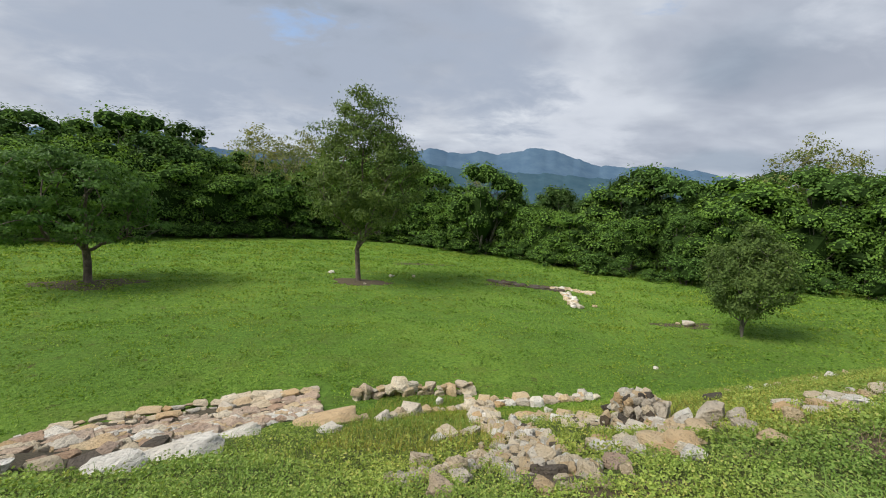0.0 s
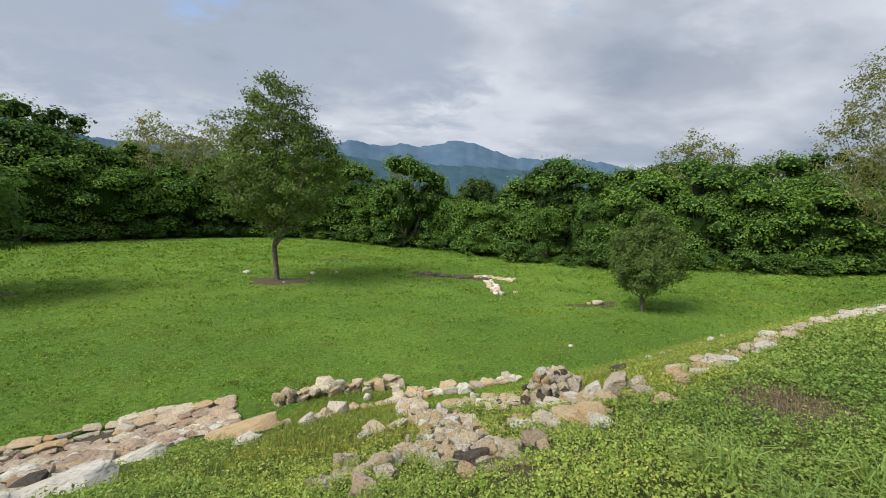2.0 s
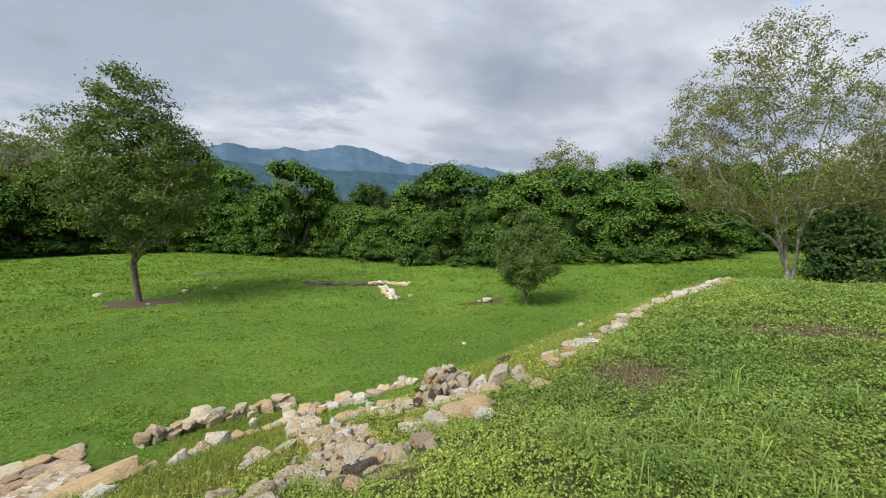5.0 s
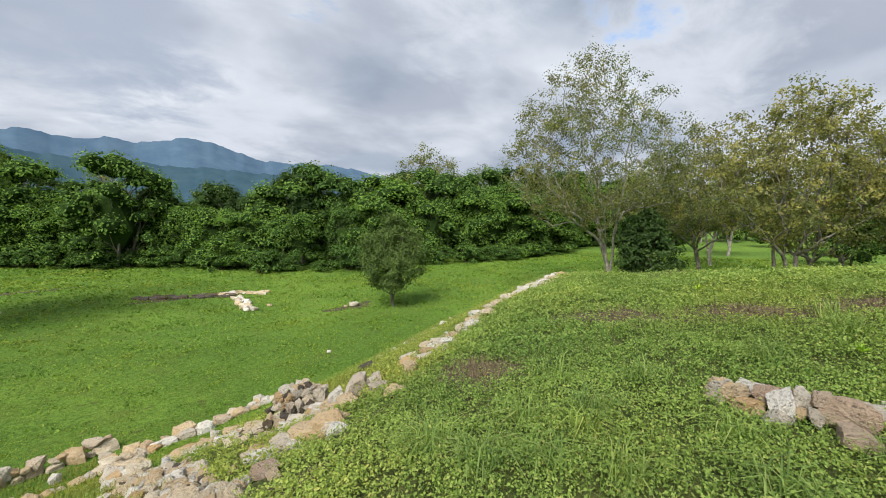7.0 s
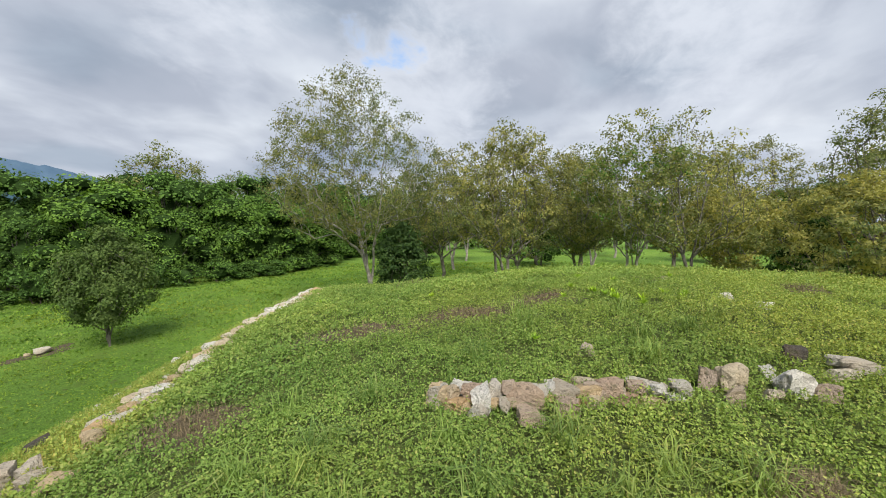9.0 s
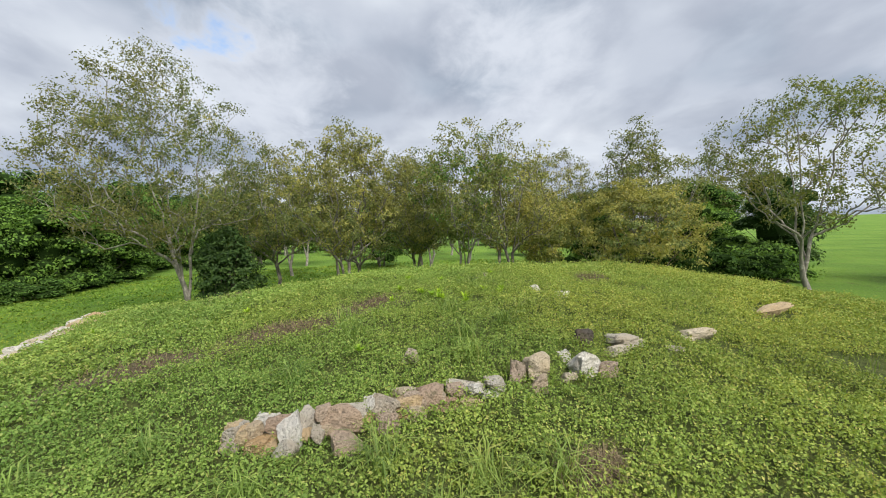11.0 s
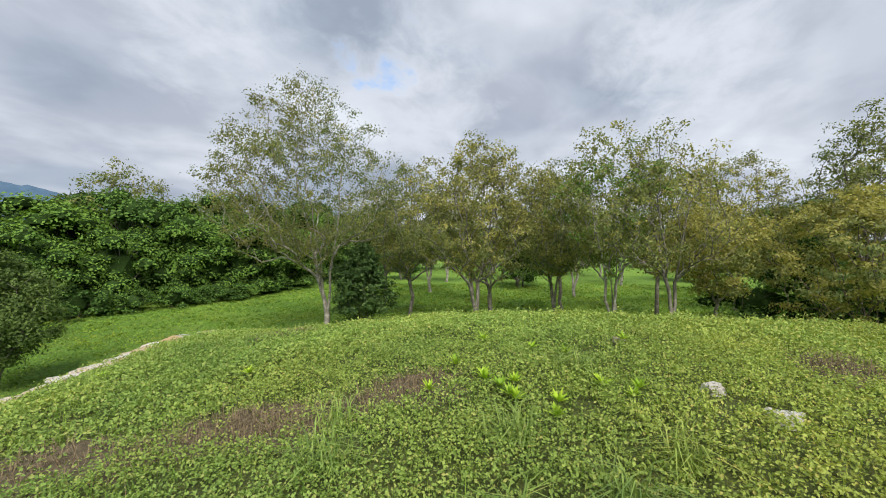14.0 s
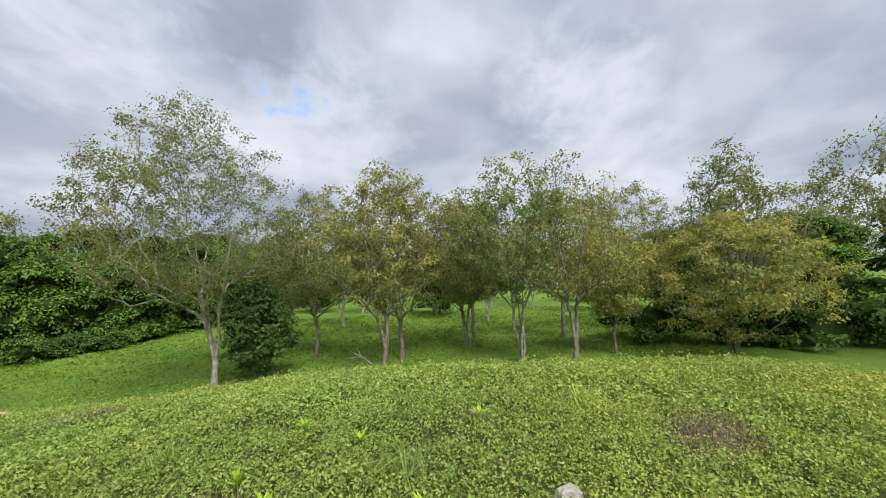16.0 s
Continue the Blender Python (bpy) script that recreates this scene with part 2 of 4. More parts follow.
LEAF_RUST = leaf_material("yellowing_leaves", (0.23, 0.235, 0.10), (0.36, 0.352, 0.138), (0.46, 0.44, 0.18), (0.45, 0.39, 0.16), through=0.52, fading=False)
LEAF_WOOD = leaf_material("woodland_leaves", (0.060, 0.120, 0.030), (0.096, 0.188, 0.044), (0.142, 0.252, 0.060), through=0.3, fading=False)
LEAF_BRIGHT = leaf_material("bright_woodland_leaves", (0.088, 0.172, 0.038), (0.135, 0.250, 0.052), (0.185, 0.315, 0.068), through=0.3, fading=False)
LEAF_DARK = leaf_material("dark_leaves", (0.030, 0.062, 0.022), (0.056, 0.106, 0.034), (0.092, 0.155, 0.048), through=0.25, fading=False)
LEAF_COVER = leaf_material("creeper_leaves", (0.142, 0.220, 0.066), (0.234, 0.336, 0.100), (0.320, 0.415, 0.130), (0.40, 0.40, 0.17), through=0.35)
LEAF_LIME = leaf_material("lime_shoot_leaves", (0.24, 0.40, 0.04), (0.34, 0.51, 0.055), (0.43, 0.58, 0.08), through=0.35)
GRASS = leaf_material("grass_blades", (0.088, 0.160, 0.027), (0.185, 0.302, 0.046), (0.270, 0.390, 0.068), (0.31, 0.36, 0.10), through=0.35)
SERE_GRASS = leaf_material("sere_grass", (0.17, 0.20, 0.05), (0.24, 0.26, 0.075), (0.31, 0.31, 0.11), through=0.35)
STRAW = plain_material("dry_litter", (0.13, 0.10, 0.055), (0.27, 0.21, 0.125), 30)
RUBBLE = plain_material("earth_and_rubble", (0.028, 0.024, 0.015), (0.13, 0.11, 0.075), 34, bump=0.9)
SOIL = plain_material("bare_soil", (0.045, 0.036, 0.022), (0.125, 0.10, 0.06), 14)


# ---- the lie of the land ----
def softplus(u, k):
    return k * np.logaddexp(0.0, np.asarray(u, float) / k)


def rim_y(x):
    """The line along which the mound's top ends towards the meadow."""
    return 1.8 + 0.46 * softplus(np.asarray(x, float) - 0.6, 0.6)


def mound_z(x, y):
    x, y = np.asarray(x, float), np.asarray(y, float)
    sx = np.where(x > 8.0, 2.5, 3.2)
    top = 2.90 + 0.02 * x + 0.79 * np.exp(-((x - 8.0) ** 2) / (2 * sx**2) - (y + 1.2) ** 2 / (2 * np.where(y < -1.2, 4.0, 3.6) ** 2))
    steep = 0.40 + 0.01 * np.clip(x, 0, 12) + 0.02 * softplus(-2.0 - x, 0.5)
    drop = steep * softplus(y - rim_y(x), 0.30) + 0.55 * softplus(x - 10.6, 0.6)
    drop += 0.30 * softplus(-8.5 - y, 0.8) + 0.45 * softplus(-9.0 - x, 0.6)
    return top - drop


def meadow_z(x, y):
    x, y = np.asarray(x, float), np.asarray(y, float)
    dip = -0.42 * np.exp(-((x - 11) ** 2 + (y - 24) ** 2) / 160.0)
    far = np.clip((np.hypot(x - 4, y) - 60) / 60.0, 0, 1)
    return -0.12 + dip + 0.10 * np.sin(x * 0.21 + 1.0) * np.cos(y * 0.17) * (1 - far)


def land_z(x, y):
    a, b = mound_z(x, y), meadow_z(x, y)
    return b + softplus(a - b, 0.12)


def bumps(x, y, size, seed=0.0):
    """Cheap smooth unevenness between -1 and 1."""
    x, y = np.asarray(x, float) / size, np.asarray(y, float) / size
    v = np.sin(x * 1.7 + 1.3 * np.sin(y * 1.1 + seed)) + np.sin(y * 2.1 + 1.7 * np.sin(x * 0.9 - seed + 2.0))
    return 0.5 * v * np.cos(x * 0.53 - y * 0.61 + seed)


def surface_z(x, y):
    """The ground with its small unevenness."""
    near = np.exp(-((np.asarray(x, float) - 3) ** 2 + np.asarray(y, float) ** 2) / 300.0)
    return land_z(x, y) + near * (0.035 * bumps(x, y, 0.45) + 0.02 * bumps(y, x, 0.17, 4.0)) + 0.03 * bumps(x, y, 2.2, 1.0)


# ---- builders ----
def mesh_from(name, verts, faces, mats, slots=None, smooth=False):
    me = bpy.data.meshes.new(name)
    if isinstance(faces, list):
        me.from_pydata(verts, [], faces)
    else:
        me.vertices.add(len(verts))
        me.vertices.foreach_set("co", np.asarray(verts, np.float32).ravel())
        n, k = faces.shape
        me.loops.add(n * k)
        me.loops.foreach_set("vertex_index", faces.astype(np.int32).ravel())
        me.polygons.add(n)
        me.polygons.foreach_set("loop_start", np.arange(0, n * k, k, dtype=np.int32))
    for m in mats:
        me.materials.append(m)
    if slots is not None:
        me.polygons.foreach_set("material_index", np.asarray(slots, np.int32))
    me.polygons.foreach_set("use_smooth", np.full(len(me.polygons), smooth))
    me.update(calc_edges=True)
    return me


def part(name, me, parent, label=""):
    ob = new(name, me)
    ob.parent = parent
    return tagged(ob, label) if label else ob


def empty(name, x, y, z):
    ob = new(name)
    ob.location = (x, y, z)
    ob.empty_display_size = 0.3
    return ob


def turned(rng, n, lean_to=None, pull=0.0):
    """n random frames (long axis, cross axis) for leaves, whose faces turn towards lean_to by pull."""
    nrm = rng.normal(size=(n, 3))
    nrm /= np.linalg.norm(nrm, axis=1)[:, None]
    if lean_to is not None:
        nrm = nrm * (1 - pull) + lean_to * pull
        nrm /= np.linalg.norm(nrm, axis=1)[:, None] + 1e-9
    a = np.cross(nrm, rng.normal(size=(n, 3)))
    a /= np.linalg.norm(a, axis=1)[:, None] + 1e-9
    return a, np.cross(nrm, a), nrm


def leaf_mesh(centres, a, b, nrm, length, width, fold=0.18):
    """A folded diamond leaf of two faces at each centre."""
    n = len(centres)
    L, W = np.reshape(length, (-1, 1)), np.reshape(width, (-1, 1))
    tip, root = centres + a * L * 0.5, centres - a * L * 0.5
    left, right = centres + b * W * 0.5 + nrm * W * fold - a * L * 0.06, centres - b * W * 0.5 + nrm * W * fold - a * L * 0.06
    verts = np.stack([root, right, tip, left], 1).reshape(-1, 3)
    i = np.arange(n)[:, None] * 4
    faces = np.concatenate([i + [0, 1, 2], i + [0, 2, 3]], 1).reshape(-1, 3)
    return verts, faces


def tube(path, radii, sides, verts, faces):
    """Adds a tapered tube along path to the lists."""
    path = np.asarray(path, float)
    ways = np.gradient(path, axis=0)
    ways /= np.linalg.norm(ways, axis=1)[:, None] + 1e-9
    side = np.cross(ways[0], (0.31, 0.95, 0.12))
    base = len(verts)
    for q, w, r in zip(path, ways, radii):
        side = side - w * (side @ w)
        side /= np.linalg.norm(side) + 1e-9
        other = np.cross(w, side)
        for k in range(sides):
            t = 2 * math.pi * k / sides
            verts.append(tuple(q + r * (math.cos(t) * side + math.sin(t) * other)))
    for i in range(len(path) - 1):
        for k in range(sides):
            u, v = base + i * sides + k, base + i * sides + (k + 1) % sides
            faces.append((u, v, v + sides, u + sides))


def grow(seed, height, spread, clear, stems, ends, lean=(0.0, 0.0), droop=0.0, girth=0.02, crown=None, steps=4):
    """A tree's wood: stems from the root, and branches to points spread through the crown, each joined to the nearest lower wood.
    Returns the tube mesh lists and the branch ends, with the crown's middle."""
    rng = np.random.default_rng(seed)
    mid = np.array([lean[0], lean[1], clear + (height - clear) * 0.52])
    half = np.array([spread, spread, (height - clear) * 0.5])
    pts = rng.normal(size=(ends * 4, 3))
    pts /= np.linalg.norm(pts, axis=1)[:, None]
    pts *= rng.uniform(0.25, 1.0, (len(pts), 1)) ** 0.45
    lumps = 1 + 0.20 * np.sin(3.1 * pts[:, 0] * 2 + seed) * np.cos(2.7 * pts[:, 1] * 2 + seed * 2) + 0.15 * np.sin(5 * pts[:, 2] + seed * 3)
    pts = pts * np.minimum(lumps, 1.06)[:, None]
    if crown is not None:  # how wide the crown is by height
        pts[:, :2] *= np.interp(pts[:, 2], (-1, -0.5, 0, 0.5, 1), crown)[:, None]
    pts = (mid + pts * half)[:ends]
    pts[:, 2] = np.maximum(pts[:, 2], clear * rng.uniform(0.85, 1.15, len(pts)))
    nodes, parent, depth = [np.zeros(3)], [-1], [0.0]

    def add(start, target, steps, bend, wander):
        a, t = nodes[start], np.asarray(target, float)
        last = start
        gap = np.linalg.norm(t - a)
        up = np.array([0, 0, bend * gap])
        for i in range(1, steps + 1):
            f = i / steps
            q = a + (t - a) * f + up * f * (1 - f) * 2 + rng.normal(size=3) * wander * gap * (1 - f * 0.3) * (i < steps)
            nodes.append(q)
            parent.append(last)
            depth.append(depth[last] + gap / steps)
            last = len(nodes) - 1
        return last

    for k in range(stems):
        turn = 2 * math.pi * (k + rng.uniform(-0.2, 0.2)) / stems + seed
        out = spread * (0.10 if stems == 1 else 0.34)
        low = clear * rng.uniform(0.25, 0.5) if stems > 1 else clear * 0.6
        root = 0 if k == 0 or stems > 3 else min(range(1, len(nodes)), key=lambda n: abs(nodes[n][2] - low))
        add(root, (mid[0] * 0.6 + out * math.cos(turn), mid[1] * 0.6 + out * math.sin(turn), clear + (height - clear) * rng.uniform(0.55, 0.75)), 9, 0.05 if stems > 1 else 0.0, 0.012)
    order = np.argsort(np.linalg.norm((pts - [mid[0], mid[1], clear]) / half, axis=1))
    tips = []
    for i in order:
        q = pts[i]
        arr = np.array(nodes)
        gap = np.linalg.norm(arr - q, axis=1)
        cost = gap + 0.28 * np.array(depth) + 1.3 * np.maximum(0, arr[:, 2] - q[2] + 0.7 * gap) + 2.5 * (arr[:, 2] < clear * 0.8)
        near = int(np.argmin(cost))
        tips.append(add(near, q, steps if gap[near] > 1.0 else min(3, steps), 0.10 - droop, 0.035))
    load = np.zeros(len(nodes))
    for t in tips:
        while t >= 0:
            load[t] += 1
            t = parent[t]
    radius = girth * height * np.sqrt(np.maximum(load, 0.4) / max(load.max(), 1)) ** 1.05 + 0.004
    children = {}
    for i, pnt in enumerate(parent):
        children.setdefault(pnt, []).append(i)
    verts, faces = [], []
    todo = [(0, c) for c in children.get(0, ())]
    while todo:
        start, nxt = todo.pop()
        chain = [start, nxt]
        while chain[-1] in children:
            kids = sorted(children[chain[-1]], key=lambda n: -load[n])
            todo += [(chain[-1], kid) for kid in kids[1:]]
            chain.append(kids[0])
        r = radius[chain].copy()
        r[0] = min(r[0], r[1] * 1.15)
        path = [nodes[n] for n in chain]
        if start == 0:
            r[0] = r[1] * 1.45
            path.insert(1, path[0] * 0.8 + path[1] * 0.2)
            r = np.insert(r, 1, r[1] * 1.12)
            path[0] = path[0] - np.array([0, 0, 0.25])
        tube(path, r, 7 if r[0] > 0.05 else 4 if r[0] > 0.018 else 3, verts, faces)
    return verts, faces, np.array([nodes[t] for t in tips]), mid


def crown_mesh(name, seed, tips, mid, per, size, puff, mats, pull=0.55, share=None, squash=0.7):
    """Leaves in small sprays round the branch ends."""
    rng = np.random.default_rng(seed + 77)
    count = rng.poisson(per, len(tips))
    centre = np.repeat(tips, count, axis=0)
    n = len(centre)
    spread = rng.normal(size=(n, 3)).clip(-1.5, 1.5) * puff * [1, 1, squash] * rng.uniform(0.4, 1.2, (n, 1))
    at = centre + spread
    out = at - mid
    out = out / (np.linalg.norm(out, axis=1)[:, None] + 1e-6) + [0, 0, 0.9]
    out = out / np.linalg.norm(out, axis=1)[:, None] + 0.7 * spread / puff
    out /= np.linalg.norm(out, axis=1)[:, None]
    a, b, nrm = turned(rng, n, out, pull)
    length = size * rng.uniform(0.6, 1.35, n)
    verts, faces = leaf_mesh(at, a, b, nrm, length, length * rng.uniform(0.42, 0.62, n))
    slots = None
    if share is not None:
        slots = np.repeat(np.repeat((rng.uniform(size=len(tips)) < share).astype(np.int32), count), 2)
    return mesh_from(name, verts, faces, mats, slots)


def tree(name, label, category, x, y, seed, height, spread, clear, stems, ends, per, leaf, puff, bark, leaves, group="", turn=0.0, share=None, sink=0.0, pull=0.55, squash=0.7, **shape):
    v, f, tips, mid = grow(seed, height, spread, clear, stems, ends, **shape)
    top = empty(name, x, y, float(surface_z(x, y)) - sink)
    top.rotation_euler = (0, 0, turn)
    tagged(top, label, category, group)
    part("trunk", mesh_from("trunk", v, f, [bark], smooth=True), top, "")
    part("crown", crown_mesh("crown", seed, tips, mid, per, leaf, puff, leaves, pull, share, squash), top, "")
    return top


# ---- ground and distance ----
def graded(low, high, step, grow_by, far):
    """Grid lines: even between low and high, then ever wider."""
    lines = list(np.arange(low, high + step / 2, step))
    s, v = step, high
    while v < far:
        s *= grow_by
        v += s
        lines.append(v)
    s, v = step, low
    while v > -far:
        s *= grow_by
        v -= s
        lines.insert(0, v)
    return np.array(lines)


def build_ground():
    xs, ys = graded(-8, 13, 0.14, 1.10, 4200), graded(-6, 13, 0.14, 1.10, 4200)
    X, Y = np.meshgrid(xs, ys)
    Z = surface_z(X, Y)
    nx, ny = len(xs), len(ys)
    verts = np.stack([X, Y, Z], -1).reshape(-1, 3)
    i = (np.arange(ny - 1)[:, None] * nx + np.arange(nx - 1)).ravel()
    faces = np.stack([i, i + 1, i + nx + 1, i + nx], 1)
    tagged(new("ground", mesh_from("ground", verts, faces, [TURF], smooth=True)), "grassy meadow with a low overgrown earth mound", "ground", kind="structure")


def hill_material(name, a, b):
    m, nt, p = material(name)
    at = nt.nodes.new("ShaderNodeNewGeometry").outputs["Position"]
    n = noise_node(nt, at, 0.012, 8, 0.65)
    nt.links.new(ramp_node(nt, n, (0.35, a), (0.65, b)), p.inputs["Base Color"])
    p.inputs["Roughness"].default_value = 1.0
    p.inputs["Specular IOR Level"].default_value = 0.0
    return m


FAR_RIDGE = ((-125, 3.0), (-90, 4.5), (-60, 5.0), (-47, 5.6), (-40.3, 7.5), (-36, 7.6), (-33.5, 7.35), (-29, 6.3), (-22, 6.6), (-15, 6.2), (-7.1, 6.9), (-4.5, 8.3), (-1.9, 8.9), (0.4, 8.35), (2.0, 8.2), (4.3, 8.9),
             (6.8, 8.3), (9.5, 8.95), (12.0, 9.5), (15.4, 8.7), (19.1, 7.3), (23, 7.1), (28, 7.1), (32, 6.4), (36, 5.2), (50, 3.5), (80, 2.5), (125, 2.0))
NEAR_RIDGE = ((-125, 2.5), (-60, 4.0), (-35, 5.5), (-15, 5.6), (-5, 7.0), (-1, 6.6), (3, 6.2), (7, 6.5), (10, 6.0), (13, 6.2), (18, 5.8), (22, 5.6), (26, 5.0), (34, 4.0), (60, 2.5), (125, 1.5))


def build_hills():
    """Two wooded ranges far behind the trees, from the heights (degrees) of their ridges round the compass."""
    for far, mat, label, heights in (
        # the distance haze is painted: its blue sits in the slopes' base colours
        (2500, hill_material("hazy_slope", (0.062, 0.108, 0.170), (0.086, 0.138, 0.200)), "wooded mountain range, its haze painted as blue colour", FAR_RIDGE),
        (2150, hill_material("nearer_slope", (0.034, 0.070, 0.100), (0.052, 0.094, 0.122)), "dark green foothills below the range, with painted blue haze", NEAR_RIDGE),
    ):
        deg = np.arange(-120, 120.1, 0.4)
        az = np.radians(deg)
        at, high = np.array(heights).T
        angle = np.interp(deg, at, high)
        angle = np.convolve(np.pad(angle, 3, mode="edge"), np.ones(7) / 7, "valid")
        angle += sum(np.sin(deg * k * 1.9 + k * far) * 0.07 / k**0.7 for k in (1, 2, 3, 5, 8, 13))
        ridge = far * np.tan(np.radians(angle)) + 4.5
        rows = []
        for f in np.linspace(0, 1, 13):
            bend = 0.10 * np.sin(deg * 0.35 + f * 4) + 0.04 * np.sin(deg * 0.83 + f * 7)
            r = far - 700 * (1 - f) * (1 + bend)
            rows.append(np.stack([r * np.sin(az), r * np.cos(az), ridge * f**1.25 * (1 + bend * 1.8 * (1 - f)) * (r / far) - 2], 1))
        verts = np.concatenate(rows)
        n = len(az)
        i = (np.arange(12)[:, None] * n + np.arange(n - 1)).ravel()
        faces = np.stack([i, i + 1, i + n + 1, i + n], 1)
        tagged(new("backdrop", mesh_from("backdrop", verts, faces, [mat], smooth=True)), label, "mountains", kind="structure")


build_ground()
build_hills()


# ---- trees of the meadow ----
WOODS = "woodland edge trees"
tree("tree", "tall ovoid dull green tree with a straight fluted trunk", "tree", -5.5, 27.2, 3, 11.9, 3.7, 2.3, 1, 330, 120, 0.17, 0.42, BARK_DARK, [LEAF_OAK], crown=(1.0, 1.06, 1.02, 0.94, 0.7), girth=0.013, squash=0.55, pull=0.6)
tree("tree", "spreading green tree with a leaning trunk in the meadow", "tree", -18.6, 21.6, 8, 6.8, 4.9, 1.9, 1, 190, 120, 0.19, 0.40, BARK_DARK, [LEAF_WOOD], crown=(1.15, 1.1, 1.0, 0.85, 0.6), lean=(-0.6, -0.5), girth=0.026, squash=0.3, pull=0.65)
tree("small_tree", "dense olive-green bushy young tree on the meadow", "tree", 14.0, 18.9, 12, 5.1, 1.7, 0.75, 5, 230, 105, 0.12, 0.25, BARK_GREY, [LEAF_OAK], crown=(0.8, 1.08, 1.1, 0.95, 0.6), girth=0.013, squash=0.7, pull=0.6)
tree("tall_tree", "tall airy olive tree with three pale stems", "tree", 24.6, 11.6, 24, 14.4, 5.3, 3.0, 3, 800, 48, 0.125, 0.27, BARK_PALE, [LEAF_AIRY, LEAF_RUST], share=0.06, crown=(0.62, 1.0, 1.08, 0.9, 0.55), lean=(-0.4, 0.9), girth=0.011)
tree("shrub", "dark glossy shrub at the foot of the tall tree", "shrub", 25.6, 9.8, 31, 5.2, 1.9, 0.4, 6, 150, 90, 0.19, 0.28, BARK_DARK, [LEAF_DARK], crown=(0.8, 1.05, 1.0, 0.75, 0.45), girth=0.010, squash=0.5)
GROVE = "thin-leaved trees of the grove"
for args in (
    (30.8, 8.7, 41, 10.6, 3.0, 2.8, 1, 0.25), (37.5, 13.4, 42, 10.2, 3.2, 3.0, 1, 0.2),
    (27.0, 3.5, 43, 10.9, 3.7, 2.4, 2, 0.45), (29.0, 2.8, 44, 11.2, 3.6, 2.6, 2, 0.3),
    (31.0, -1.2, 45, 10.0, 2.8, 2.2, 2, 0.55), (35.2, -1.6, 46, 10.6, 3.0, 2.6, 1, 0.4),
    (34.9, -7.9, 48, 10.6, 3.0, 2.6, 1, 0.3), (28.7, -9.5, 50, 7.0, 2.4, 2.0, 1, 0.45),
    (40.0, 6.0, 51, 11.0, 4.0, 2.6, 2, 0.4), (38.5, -14.0, 52, 11.4, 4.2, 2.6, 2, 0.35),
):
    x, y, seed, high, wide, clear, stems, rust = args
    tree("tree", "slender grey-stemmed tree with thin olive and rusty leaves", "tree", x, y, seed, high, wide, clear, stems, 330, 46, 0.15, 0.27, BARK_GREY, [LEAF_AIRY, LEAF_RUST], GROVE, share=rust * 0.8, crown=(0.8, 1.0, 1.1, 1.08, 0.8), girth=0.012)
tree("tree", "green-topped tree with several pale stems in a clump", "tree", 26.8, -4.0, 47, 11.2, 3.1, 2.6, 4, 300, 36, 0.17, 0.28, BARK_PALE, [LEAF_AIRY, LEAF_WOOD], GROVE, share=0.25, crown=(0.55, 0.75, 1.0, 1.1, 0.8), girth=0.011)
tree("tree", "half-bare grey tree with fine twigs in the grove", "tree", 25.6, -6.4, 49, 10.4, 3.4, 2.4, 3, 420, 16, 0.16, 0.26, BARK_GREY, [LEAF_AIRY, LEAF_RUST], GROVE, share=0.3, crown=(0.65, 0.9, 1.05, 1.0, 0.7), girth=0.012)
tree("bushy_tree", "low bushy tree with golden yellowing leaves", "tree", 27.2, -15.0, 61, 8.0, 4.6, 0.9, 5, 330, 62, 0.18, 0.33, BARK_DARK, [LEAF_RUST, LEAF_AIRY], share=0.25, crown=(1.1, 1.15, 1.0, 0.7, 0.4), girth=0.012, squash=0.5)
tree("tree", "thin tall tree with wispy bare top shoots", "tree", 31.0, -17.5, 62, 12.2, 3.2, 4.0, 2, 260, 26, 0.17, 0.28, BARK_GREY, [LEAF_AIRY], crown=(0.9, 1.0, 0.95, 0.7, 0.6), girth=0.010)
tree("tree", "wide airy tree with long arching bare limbs", "tree", 24.0, -24.5, 63, 13.0, 5.6, 3.5, 3, 400, 36, 0.17, 0.30, BARK_PALE, [LEAF_AIRY], crown=(0.9, 1.0, 1.05, 0.9, 0.6), girth=0.012)


def dead_branch(x, y, turn):
    """A bare fallen bough, forked twice."""
    v, f = [], []
    rng = np.random.default_rng(3)
    tube([(0, 0, 0.05), (0.5, 0.05, 0.45), (1.1, -0.05, 0.7), (1.9, 0.1, 0.62)], [0.05, 0.045, 0.035, 0.015], 6, v, f)
    for a, b in (((0.5, 0.05, 0.45), (0.9, 0.5, 1.0)), ((1.1, -0.05, 0.7), (1.6, -0.5, 1.15)), ((1.1, -0.05, 0.7), (1.5, 0.35, 1.1)), ((0.2, 0.0, 0.2), (0.1, 0.4, 0.9))):
        mid = (np.array(a) + b) / 2 + rng.normal(size=3) * 0.06
        tube([a, mid, b], [0.028, 0.02, 0.008], 5, v, f)
    ob = new("dead_branch", mesh_from("dead_branch", v, f, [BARK_PALE], smooth=True))
    ob.location, ob.rotation_euler = (x, y, float(surface_z(x, y))), (0, 0, turn)
    tagged(ob, "bare pale dead branch beside a grove tree's trunk", "branch")


dead_branch(26.3, 3.6, 1.3)


# ---- woodland round the meadow ----
def ball():
    bm = bmesh.new()
    bmesh.ops.create_icosphere(bm, subdivisions=1, radius=1.0)
    v, f = np.array([q.co[:] for q in bm.verts]), np.array([[q.index for q in face.verts] for face in bm.faces])
    bm.free()
    return v, f


BALL = ball()


